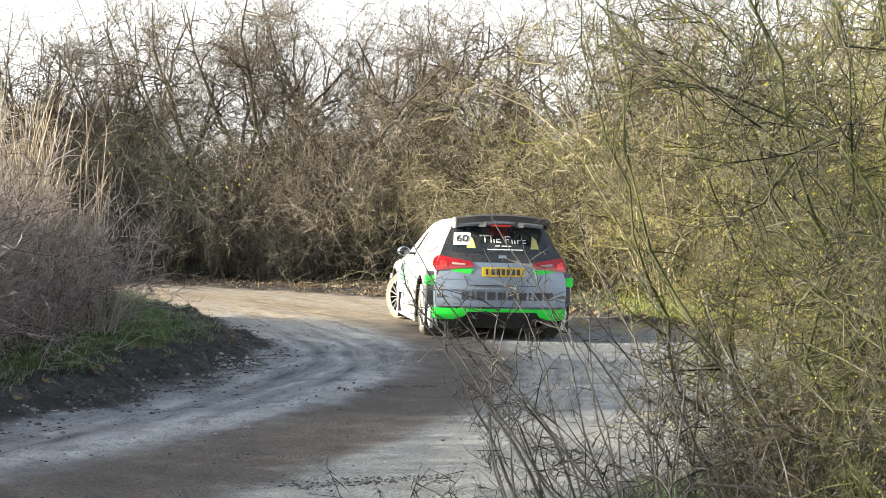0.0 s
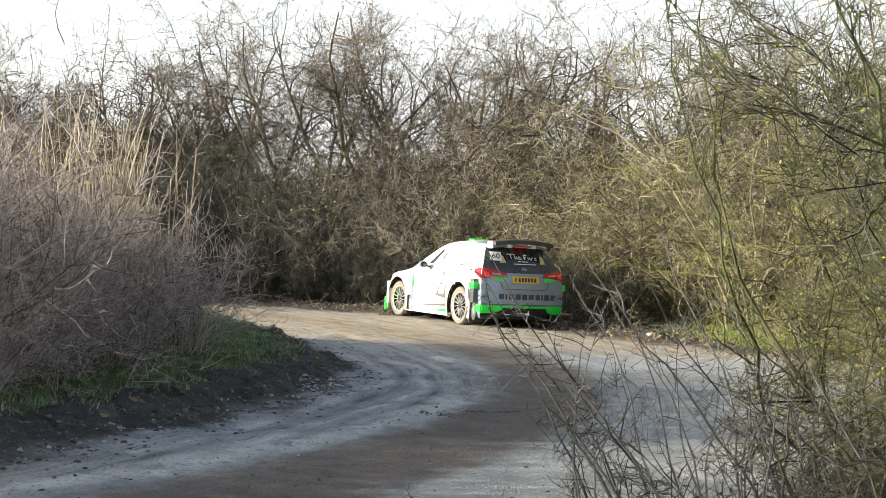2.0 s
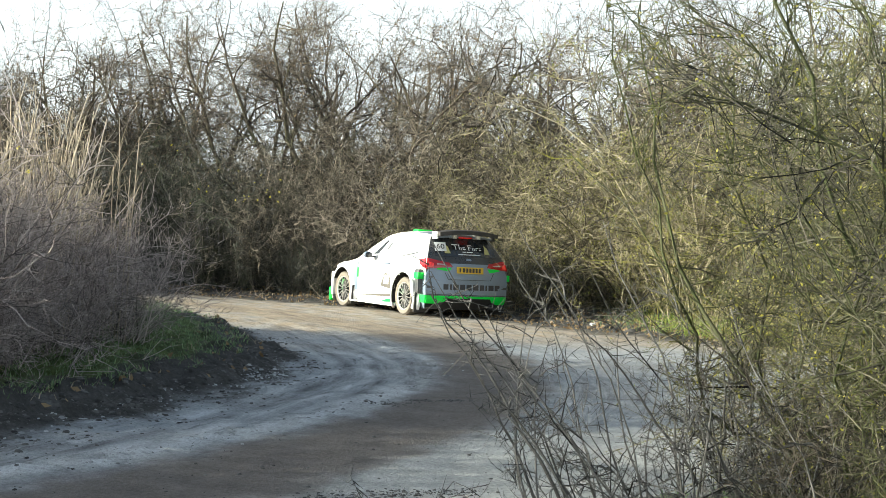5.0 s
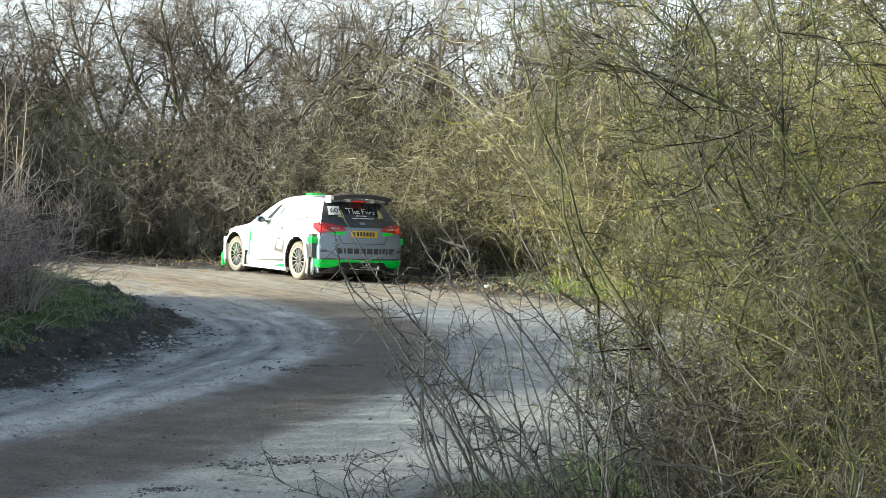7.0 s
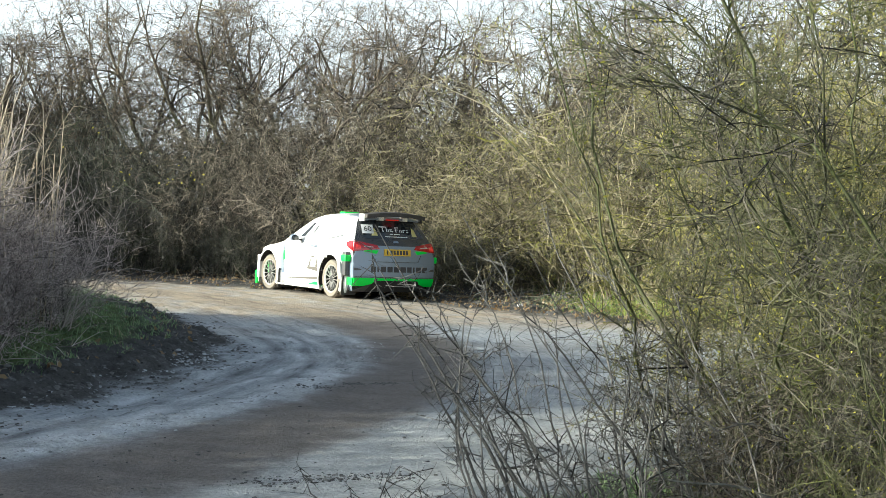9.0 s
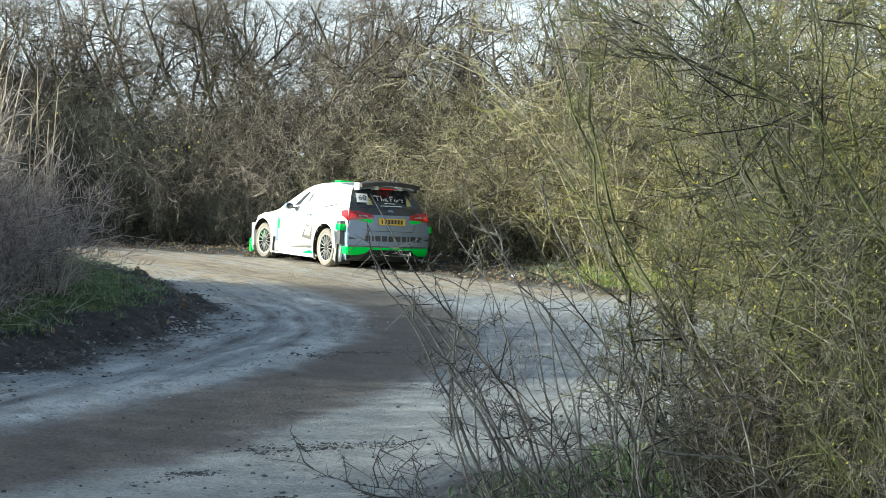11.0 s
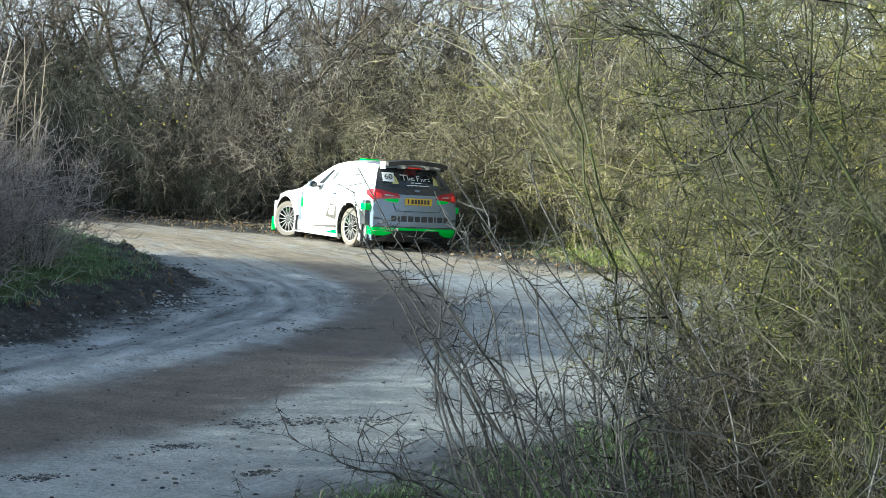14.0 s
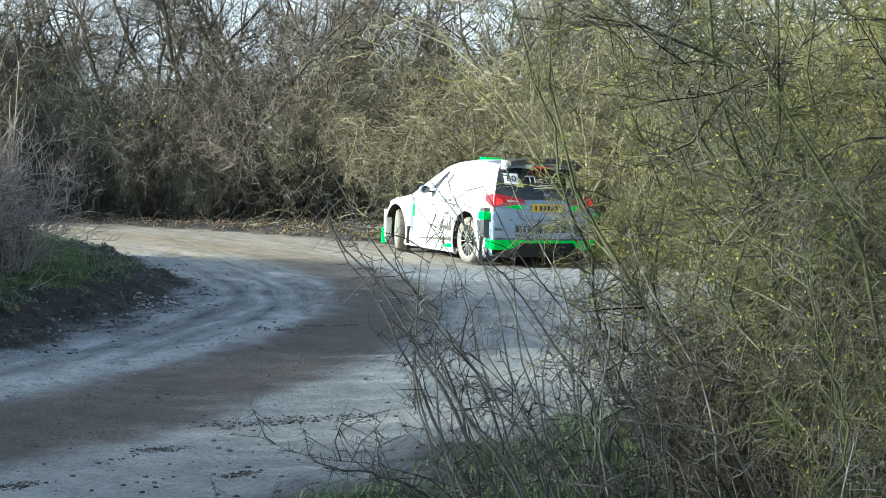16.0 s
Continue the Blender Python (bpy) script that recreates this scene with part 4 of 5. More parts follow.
        y -= w + 0.012 if w else 0.025
    for sd in (1, -1):
        lamp = part("tail_light", patch(rear_full, [(sd, 0.825), (sd * 0.43, 0.875), (sd * 0.50, 0.940), (sd, 1.005)], 0.024, 0.045, 14, 6), RED_LENS, car, "red wraparound tail light")
        part("reverse_lens", patch(rear_pt, [(sd * 0.62, 0.900), (sd * 0.46, 0.897), (sd * 0.47, 0.913), (sd * 0.62, 0.928)], 0.029, 0.012, 6, 3), LENS_WHITE, lamp, "clear reversing lens")
        part("lamp_side", patch(lambda a, b, o, sd=sd: side_pt(a, b, sd, o), [(-0.66, 0.825), (-0.46, 0.90), (-0.41, 0.975), (-0.64, 1.005)], 0.012, 0.02, 6, 4), RED_LENS, lamp)
        part("brake_lens", patch(rear_pt, [(sd * 0.77, 0.855), (sd * 0.68, 0.865), (sd * 0.68, 0.925), (sd * 0.755, 0.950)], 0.030, 0.012, 5, 3), RED_BRIGHT, lamp, "lit red brake lens")
    bumper = part("rear_bumper", patch(rear_full, [(1, 0.38), (-1, 0.38), (-1, 0.76), (1, 0.76)], 0.006, 0.02, 26, 8), SILVER, car, "silver rear bumper with dark lettering blocks")
    part("bumper_step", patch(rear_full, [(1, 0.60), (-1, 0.60), (-1, 0.63), (1, 0.63)], 0.024, 0.02, 22, 2), SILVER, bumper)
    for sd in (1, -1):
        part("crease", patch(rear_pt, [(sd * 0.80, 0.575), (sd * 0.60, 0.49), (sd * 0.57, 0.505), (sd * 0.79, 0.60)], 0.030, 0.03, 8, 2), SILVER, bumper, "sharp crease in the bumper")
        part("shut_line", patch(rear_pt, [(sd * 0.425, 0.660), (sd * 0.415, 0.655), (sd * 0.475, 0.775), (sd * 0.485, 0.775)], 0.022, 0.006, 2, 6), LETTER, bumper, "dark tailgate gap")
        part("lip_return", patch(lambda a, b, o, sd=sd: side_pt(a, b, sd, o), [(-0.66, 0.24), (-0.50, 0.26), (-0.50, 0.375), (-0.66, 0.375)], 0.014, 0.03, 6, 4), GREEN, bumper, "green lip end round the corner")
        part("vent_slot", patch(rear_pt, [(sd * 0.79, 0.50), (sd * 0.66, 0.51), (sd * 0.68, 0.53), (sd * 0.79, 0.545)], 0.016, 0.012, 6, 2), CHARCOAL, bumper)
    part("shut_line", patch(rear_pt, [(0.42, 0.652), (-0.42, 0.652), (-0.42, 0.660), (0.42, 0.660)], 0.022, 0.006, 12, 1), LETTER, bumper, "dark tailgate gap")
    part("lip_shadow_line", patch(rear_full, [(0.98, 0.388), (-0.98, 0.388), (-0.98, 0.398), (0.98, 0.398)], 0.014, 0.01, 20, 1), LETTER, bumper)
    # a row of plain dark bars
    y = 0.50
    for w in (0.09, 0.035, 0.10, 0.10, 0.10, 0.11, 0.09, 0.035, 0.11, 0.11):
        part("lettering", patch(rear_pt, [(y, 0.482), (y - w, 0.482), (y - w, 0.575), (y, 0.575)], 0.012, 0.004, 2, 2), BAR_GREY, bumper)
        y -= w + 0.028
    lip = part("bumper_lip", patch(rear_full, [(1, 0.235), (-1, 0.235), (-1, 0.375), (1, 0.375)], 0.016, 0.03, 26, 5), GREEN, car, "fluorescent green lower bumper lip")
    part("diffuser", patch(rear_pt, [(0.56, 0.14), (-0.56, 0.14), (-0.42, 0.335), (0.42, 0.335)], 0.030, 0.04, 16, 4), PITCH, car, "black diffuser panel")
    for sd in (1, -1):
        part("diffuser_side", patch(rear_pt, [(sd * 0.77, 0.14), (sd * 0.50, 0.14), (sd * 0.40, 0.30), (sd * 0.60, 0.235)], 0.026, 0.03, 6, 3), BLACK, lip)
    bm = bmesh.new()
    bmesh.ops.create_cone(bm, cap_ends=False, segments=18, radius1=0.045, radius2=0.045, depth=0.14, matrix=Matrix.Translation((-0.74, -0.45, 0.20)) @ pose(0, 0, 0, 0, 90, 0))
    bmesh.ops.solidify(bm, geom=bm.faces[:], thickness=0.006)
    part("exhaust", bm, STEEL, car)


def rear_wing(car):
    wing = bmesh.new()
    prof = [(-0.68, 1.455), (-0.54, 1.472), (-0.38, 1.462), (-0.38, 1.43), (-0.54, 1.422), (-0.68, 1.385)]
    rings = []
    for k in range(21):
        y = 0.575 - 1.15 * k / 20
        bow = 0.045 * (1 - (y / 0.575) ** 2)
        rings.append([wing.verts.new((px - bow * 0.5, y, pz + bow)) for px, pz in prof])
    for a, b in zip(rings[:-1], rings[1:]):
        for i in range(6):
            wing.faces.new((a[i], a[(i + 1) % 6], b[(i + 1) % 6], b[i]))
    wing.faces.new(rings[0])
    wing.faces.new(rings[-1][::-1])
    w = part("rear_wing", wing, BLACK, car, "black curved rear roof wing")
    for sd in (1, -1):
        part("end_plate", one_box(-0.58, -0.40, sd * 0.555, sd * 0.58, 1.34, 1.465, bevel=0.008), WHITE if sd > 0 else BLACK, w, "white wing end plate" if sd > 0 else "")
        part("wing_strut", one_box(-0.60, -0.44, sd * 0.20, sd * 0.27, 1.36, 1.44, bevel=0.006), STRUT_GLINT, w, "wing strut with its sun glint painted in")
    flap = bmesh.new()
    rings = []
    for k in range(15):
        y = 0.54 - 1.08 * k / 14
        bow = 0.03 * (1 - (y / 0.54) ** 2)
        rings.append([flap.verts.new((px - bow, y, pz + bow)) for px, pz in ((-0.52, 1.375), (-0.38, 1.405), (-0.34, 1.37), (-0.50, 1.35))])
    for a, b in zip(rings[:-1], rings[1:]):
        for i in range(4):
            flap.faces.new((a[i], a[(i + 1) % 4], b[(i + 1) % 4], b[i]))
    flap.faces.new(rings[0])
    flap.faces.new(rings[-1][::-1])
    part("lower_flap", flap, SILVER, w, "silver lower wing flap")
    part("brake_light", one_box(-0.56, -0.50, -0.12, 0.12, 1.366, 1.386, bevel=0.006), RED_BRIGHT, w, "lit red high-level brake light")


def arch(car, ax, sd, name):
    """Flared wheel-arch lip with a dark liner."""
    bm = bmesh.new()
    rings = []
    n = 22
    for k in range(n + 1):
        a = math.radians(-28 + 236 * k / n)
        c, s = math.cos(a), math.sin(a)
        rings.append([bm.verts.new((ax + r * c, sd * y, 0.335 + r * s)) for r, y in ((0.405, 0.905), (0.455, 0.895), (0.51, 0.84), (0.51, 0.80), (0.415, 0.882))])
    for a, b in zip(rings[:-1], rings[1:]):
        for i in range(5):
            bm.faces.new((a[i], a[(i + 1) % 5], b[(i + 1) % 5], b[i]))
    bm.faces.new(rings[0])
    bm.faces.new(rings[-1][::-1])
    arc = part("wheel_arch", bm, WHITE, car, "white flared wheel arch")
    bm = bmesh.new()
    rings = []
    for k in range(n + 1):
        a = math.radians(-20 + 220 * k / n)
        rings.append([bm.verts.new((ax + 0.41 * math.cos(a), sd * y, 0.335 + 0.41 * math.sin(a))) for y in (0.888, 0.45)])
    for a, b in zip(rings[:-1], rings[1:]):
        bm.faces.new((a[0], a[1], b[1], b[0]))
    hub = [r[1] for r in rings]
    bm.faces.new(hub)
    part("arch_liner", bm, PITCH, arc)


def wheel(car, ax, sd):
    bm = bmesh.new()
    lathe(bm, [(0.238, 0.10), (0.275, 0.112), (0.305, 0.108), (0.319, 0.09), (0.325, 0.04), (0.325, -0.04), (0.319, -0.09), (0.30, -0.11), (0.238, -0.10)], 44)
    for k in range(44):
        box(bm, -0.012, 0.012, -0.085, 0.085, 0.320, 0.329, bevel=0)
        bm.verts.ensure_lookup_table()
        bmesh.ops.rotate(bm, verts=bm.verts[-8:], cent=(0, 0, 0), matrix=Matrix.Rotation(2 * math.pi * k / 44, 3, "Y"))
    w = part("wheel", bm, RUBBER, car, "dusty pale tyre on a multi-spoke rim")
    bm = bmesh.new()
    lathe(bm, [(0.243, 0.104), (0.243, 0.080), (0.226, 0.074), (0.222, 0.090)], 40)
    part("rim", bm, RIM, w, "off-white multi-spoke rim")
    bm = bmesh.new()
    lathe(bm, [(0.236, 0.074), (0.224, 0.074), (0.214, -0.09), (0.232, -0.098)], 32)
    part("rim_barrel", bm, PITCH, w, "dark rim barrel")
    for k in range(15):
        bm = bmesh.new()
        box(bm, -0.005, 0.005, 0.066, 0.092, 0.055, 0.228, bevel=0.002)
        bmesh.ops.rotate(bm, verts=bm.verts, cent=(0, 0, 0), matrix=Matrix.Rotation(2 * math.pi * k / 15, 3, "Y"))
        part("spoke", bm, RIM, w)
    bm = bmesh.new()
    lathe(bm, [(0.002, 0.096), (0.05, 0.094), (0.066, 0.08), (0.066, 0.05), (0.002, 0.05)], 24)
    part("hub", bm, STEEL, w, "dark wheel hub")
    bm = bmesh.new()
    lathe(bm, [(0.06, 0.020), (0.175, 0.020), (0.175, -0.01), (0.06, -0.01)], 32)
    part("brake_disc", bm, PITCH, w)
    bm = bmesh.new()
    lathe(bm, [(0.002, -0.03), (0.214, -0.03), (0.214, -0.06), (0.002, -0.06)], 32)
    part("rim_back", bm, PITCH, w)
    return w


def rally_car():
    car = new("rally_car")
    tagged(car, "white, silver and green rally hatchback, dusty, by the hedge", "car")
    car_shell(car)
    rear_end(car)
    rear_wing(car)
    wheels = []
    for ax in (0.0, 2.49):
        for sd in (1, -1):
            arch(car, ax, sd, "wheel_arch")
            wheels.append((wheel(car, ax, sd), ax, sd))
            part("mud_flap", one_box(ax - 0.47, ax - 0.435, sd * 0.62, sd * 0.90, 0.07, 0.42, bevel=0.006, turn=pose(0, 0, 0, 0, -6, 0)), FLAP, car, "dark rubber mud flap")
            bm = bmesh.new()
            box(bm, ax + 0.06, ax + (0.17 if ax else 0.13), sd * 0.79, sd * 0.815, 0.31, 0.51 if ax else 0.45, bevel=0.012)
            part("brake_caliper", bm, GREEN, car, "green brake caliper")
    sp = {sd: (lambda a, b, o, sd=sd: side_pt(a, b, sd, o)) for sd in (1, -1)}
    for sd in (1, -1):
        part("quarter_window", patch(sp[sd], [(0.48, 1.02), (-0.26, 1.11), (-0.18, 1.31), (0.44, 1.36)], 0.004, 0.01, 10, 5), GLASS_PALE, car, "pale quarter window")
        dw = part("door_window", patch(sp[sd], [(1.66, 1.0), (0.55, 1.03), (0.55, 1.36), (1.14, 1.355)], 0.004, 0.01, 10, 5), GLASS_PALE, car, "pale door window")
        part("window_gap", patch(sp[sd], [(1.46, 1.02), (1.28, 1.03), (1.09, 1.27), (1.15, 1.28)], 0.008, 0.008, 6, 5), GLASS_DARK, dw, "clear dark front part of the window")
        part("window_post", patch(sp[sd], [(1.02, 1.10), (0.97, 1.10), (0.91, 1.24), (0.96, 1.24)], 0.008, 0.008, 3, 3), CHARCOAL, dw)
        part("belt_trim", patch(sp[sd], [(0.35, 1.005), (-0.22, 1.085), (-0.22, 1.10), (0.35, 1.022)], 0.008, 0.01, 6, 2), CHARCOAL, car, "dark belt trim")
        part("door_handle", one_box(0.66, 0.84, sd * 0.822, sd * 0.86, 0.855, 0.885, bevel=0.008), SILVER, car, "silver door handle")
        part("door_seam", patch(sp[sd], [(0.535, 0.26), (0.525, 0.26), (0.525, 0.98), (0.535, 0.98)], 0.004, 0.006, 1, 10), CHARCOAL, car)
        part("door_graphic", patch(sp[sd], [(0.98, 0.46), (0.58, 0.42), (0.58, 0.66), (0.80, 0.70)], 0.005, 0.004, 6, 5), GREY_FILM, car, "grey geometric door graphic")
        part("door_emblem", patch(sp[sd], [(0.86, 0.50), (0.66, 0.50), (0.60, 0.66), (0.80, 0.66)], 0.008, 0.004, 4, 4), WHITE_FILM, car)
        part("door_lower_stripe", patch(sp[sd], [(1.92, 0.245), (0.42, 0.285), (0.55, 0.335), (1.70, 0.265)], 0.005, 0.004, 10, 2), GREY_FILM, car)
        part("skirt_flash", patch(sp[sd], [(1.05, 0.175), (0.42, 0.18), (0.42, 0.24), (0.70, 0.24)], 0.006, 0.004, 6, 2), GREEN, car, "green side skirt flash")
        part("skirt_blade", one_box(0.42, 2.05, sd * 0.79, sd * 0.90, 0.125, 0.15, bevel=0.006), WHITE, car, "white side skirt blade")
        # stepped wing vent behind the front wheel and its dark edge
        part("wing_vent", patch(sp[sd], [(2.06, 0.34), (1.93, 0.34), (1.93, 0.86), (2.06, 0.86)], 0.014, 0.02, 3, 8), SILVER, car, "silver-grey wing vent strip")
        part("wing_flash", patch(sp[sd], [(1.92, 0.58), (1.88, 0.58), (1.88, 0.76), (1.92, 0.76)], 0.012, 0.01, 2, 4), GREEN, car)
        part("arch_tail", one_box(-0.555, -0.42, sd * 0.76, sd * 0.895, 0.40, 0.81, bevel=0.02), CHARCOAL, car, "charcoal rear arch edge")
        part("arch_flash", one_box(-0.585, -0.41, sd * 0.79, sd * 0.913, 0.645, 0.755, bevel=0.012), GREEN, car, "green marker panel on the arch")
        part("arch_trim", patch(sp[sd], [(-0.385, 0.34), (-0.44, 0.34), (-0.41, 0.64), (-0.35, 0.64)], 0.075, 0.03, 2, 6), WHITE, car)
        part("front_splitter", one_box(2.93, 3.01, sd * 0.84, sd * 0.92, 0.09, 0.34, bevel=0.02), GREEN, car, "green front splitter end")
        # front arch edge ahead of the wheel
        part("wing_edge", one_box(2.86, 2.96, sd * 0.80, sd * 0.905, 0.20, 0.64, bevel=0.02), WHITE, car)
        mr = bmesh.new()
        bmesh.ops.create_icosphere(mr, subdivisions=3, radius=0.082, matrix=Matrix.Translation((1.36, sd * 0.93, 1.0)) @ Matrix.Diagonal((0.75, 1.1, 0.75, 1)))
        mirror = part("mirror", mr, SILVER, car, "silver-grey door mirror")
        mr = bmesh.new()
        bmesh.ops.create_icosphere(mr, subdivisions=2, radius=0.066, matrix=Matrix.Translation((1.315, sd * 0.93, 1.0)) @ Matrix.Diagonal((0.4, 1.1, 0.8, 1)))
        part("mirror_glass", mr, GLASS_DARK, mirror, "dark mirror glass")
        part("mirror_stalk", one_box(1.34, 1.42, sd * 0.76, sd * 0.90, 0.955, 0.985, bevel=0.006), BLACK, mirror)
    vent = part("roof_vent", one_box(0.92, 1.12, -0.15, 0.15, 1.40, 1.505, bevel=0.02), GREEN, car, "fluorescent green roof air scoop")
    part("scoop_mouth", one_box(1.11, 1.13, -0.14, 0.14, 1.475, 1.505, bevel=0.006), BLACK, vent)
    part("roof_front", patch(lambda a, b, o: Vector((a, b, float(np.interp(a, ROOF_Z[:, 0], ROOF_Z[:, 1])) - 0.05 * (abs(b) / 0.56) ** 3 + o)), [(0.15, -0.52), (1.24, -0.50), (1.24, 0.50), (0.15, 0.52)], 0.005, 0.008, 12, 10), WHITE, car, "white front roof panel")
    bm = bmesh.new()
    bmesh.ops.create_cone(bm, cap_ends=True, segments=8, radius1=0.005, radius2=0.003, depth=0.30, matrix=Matrix.Translation((-0.05, 0.0, 1.61)) @ pose(0, 0, 0, 0, -20, 0))
    part("aerial", bm, BLACK, car)
    part("cabin_dark", one_box(-0.28, 1.5, -0.5, 0.5, 0.5, 1.30, bevel=0.05), BLACK, car, "dark cabin interior")
    return car, wheels


car, car_wheels = rally_car()


# ---------------------------------------------------------------- grass, clods and litter
def scatter(rng, n, x0, x1, y0, y1, keep):
    """Random spots of a rectangle where keep(x, y) says so, with the ground's height."""
    x, y = rng.uniform(x0, x1, n), rng.uniform(y0, y1, n)
    ok = keep(x, y, rng)
    x, y = x[ok], y[ok]
    return np.stack([x, y, height(x, y)], 1)


def blades(rng, roots, tall, width):
    n = len(roots)
    ang = rng.uniform(0, 2 * np.pi, n)
    side = np.stack([np.cos(ang), np.sin(ang), np.zeros(n)], 1)
    lean = np.stack([rng.normal(0, 0.5, n), rng.normal(0, 0.5, n), np.ones(n)], 1)
    h = (tall * rng.uniform(0.4, 1.3, n))[:, None]
    w = (width * rng.uniform(0.6, 1.3, n))[:, None]
    p1 = roots + unit(lean) * h * 0.55
    lean[:, 2] -= rng.uniform(0.3, 1.4, n)
    p2 = p1 + unit(lean) * h * 0.5
    v = np.stack([roots - side * w, roots + side * w, p1 + side * w * 0.7, p1 - side * w * 0.7, p2 + side * w * 0.12, p2 - side * w * 0.12], 1).reshape(-1, 3)
    i = 6 * np.arange(n)[:, None]
    q = np.concatenate([i + np.array([[0, 1, 2, 3]]), i + np.array([[3, 2, 4, 5]])])
    return v, q


def on_island(lo, hi, thin):
    def keep(x, y, rng):
        d = zones(x, y)[0]
        return (d > lo) & (d < hi) & (rng.uniform(0, 1, len(x)) < thin * (0.15 + 0.85 * (wave(x, y, 0.6, 21) > 0.0)))
    return keep


def near_grass(x, y, rng):
    d = zones(x, y)[2]
    return (d > 0.25) & (rng.uniform(0, 1, len(x)) < step(0.2, 0.8, d))


def far_grass(x, y, rng):
    d = zones(x, y)[1]
    return (d > 0.5) & (d < 3) & (rng.uniform(0, 1, len(x)) < step(0.5, 2.0, x) + 0.12)


rng = np.random.default_rng(9)
g = [scatter(rng, 48000, -6.5, -2.2, 7.5, 20, on_island(0.62, 2.2, 0.95)), scatter(rng, 26000, -1.2, 2.6, 3.2, 9, near_grass), scatter(rng, 16000, -3, 6, 18, 27, far_grass)]
tagged(new("grass", quads_mesh("grass", *blades(rng, np.concatenate(g), 0.07, 0.0045), GRASS_MAT, False)), "short tufted winter grass along the verges", "grass", kind="stuff")
# far verge blades that take the painted sunlit colour
sunny = scatter(rng, 26000, 1.2, 6, 18, 25, lambda x, y, r: (zones(x, y)[1] > 0.45) & (zones(x, y)[1] < 3.2) & (r.uniform(0, 1, len(x)) < step(1.2, 2.4, x) * (0.25 + 0.75 * (wave(x, y, 0.7, 71) > -0.1))))
tagged(new("sunlit_grass", quads_mesh("sunlit_grass", *blades(rng, sunny, 0.10, 0.006), GRASS_SUN, False)), "grass on the far verge, sunlight painted into its bright colour", "grass", kind="stuff")
dry_sunlit = [scatter(rng, 9000, -6.5, -2.2, 7.5, 20, on_island(0.5, 2.2, 0.5)), scatter(rng, 1200, -1.2, 2.6, 3.2, 9, near_grass), scatter(rng, 6000, -9, 5, 20, 30, lambda x, y, r: zones(x, y)[1] > 0.3)]
tagged(new("dead_grass", quads_mesh("dead_grass", *blades(rng, np.concatenate(dry_sunlit), 0.08, 0.0035), STRAW, False)), "withered straw-coloured grass among the green", "grass", kind="stuff")


def lumps(rng, spots, lo, hi, flat=0.6):
    """Rough eight-cornered lumps of earth or stone."""
    n = len(spots)
    size = lo * (hi / lo) ** (rng.uniform(0, 1, n) ** 2.2)
    a = rng.uniform(0, 2 * np.pi, n)
    corner = np.array([(x, y, z) for z in (-0.5, 0.8) for x, y in ((-1, -1), (1, -1), (1, 1), (-1, 1))], float)
    corner[4:, :2] *= 0.62
    v = corner[None] * rng.uniform(0.6, 1.25, (n, 8, 3))
    v[..., 2] *= flat
    c, s = np.cos(a)[:, None], np.sin(a)[:, None]
    v = np.stack([v[..., 0] * c - v[..., 1] * s, v[..., 0] * s + v[..., 1] * c, v[..., 2]], -1) * size[:, None, None] + spots[:, None]
    f = np.array([(0, 1, 5, 4), (1, 2, 6, 5), (2, 3, 7, 6), (3, 0, 4, 7), (4, 5, 6, 7)])
    return v.reshape(-1, 3), (8 * np.arange(n)[:, None, None] + f).reshape(-1, 4)


def earth(name, dark, light):
    m, nt, b = shader(name, 0.95)
    geo = nt.nodes.new("ShaderNodeNewGeometry")
    n = noise_tex(nt, 45, 4, 0.7)
    col = ramp(nt, geo.outputs["Random Per Island"], [(0.0, dark), (1.0, light)])
    link(nt, mixc(nt, 0.6, col, ramp(nt, n, [(0.3, (0.35,) * 3), (0.7, (1, 1, 1))]), "MULTIPLY"), b.inputs["Base Color"])
    bump(nt, b, n, 0.7, 0.01)
    return m


def beside(line, width, amount):
    def keep(x, y, rng):
        return rng.uniform(0, 1, len(x)) < amount * np.exp(-(edge_distance(line, x, y) / width) ** 2) * (0.3 + (wave(x, y, 0.9, 31) > 0.0))
    return keep


def mud_edge(x, y, rng):
    d = zones(x, y)[0]
    return (rng.uniform(0, 1, len(x)) < 0.9 * np.exp(-((d - 0.32) / 0.34) ** 2))


def far_edge(x, y, rng):
    d = zones(x, y)[1]
    return (rng.uniform(0, 1, len(x)) < 0.9 * np.exp(-((d - 0.4) / 0.45) ** 2))


DARK_EARTH = earth("dark_earth", (0.032, 0.03, 0.029), (0.19, 0.183, 0.176))
GREY_EARTH = earth("grey_earth", (0.12, 0.12, 0.122), (0.58, 0.59, 0.60))
sp = [scatter(rng, 20000, -4.5, 0, 5, 16, beside(RIDGE, 0.15, 0.7)), scatter(rng, 5000, -5, 0, 6, 20, beside(RUT, 0.35, 0.15))]
tagged(new("clods", quads_mesh("clods", *lumps(rng, np.concatenate(sp), 0.003, 0.016), GREY_EARTH, False)), "crumbled grey clods along the wheel ridges", "clods", kind="stuff")
sp = [scatter(rng, 52000, -6.5, -1.8, 6, 22, mud_edge), scatter(rng, 22000, -10, 4, 18, 30, far_edge)]
tagged(new("mud_lumps", quads_mesh("mud_lumps", *lumps(rng, np.concatenate(sp), 0.005, 0.026), DARK_EARTH, False)), "dark churned mud lumps along the verge", "mud", kind="stuff")
sp = scatter(rng, 1700, -3.5, 1.5, 5, 12, lambda x, y, r: (zones(x, y)[0] < 0) & (zones(x, y)[2] < 0.3) & (r.uniform(0, 1, len(x)) < np.clip(1.25 - (y - 5) / 6 + 0.5 * wave(x, y, 0.8, 41), 0.06, 1)))
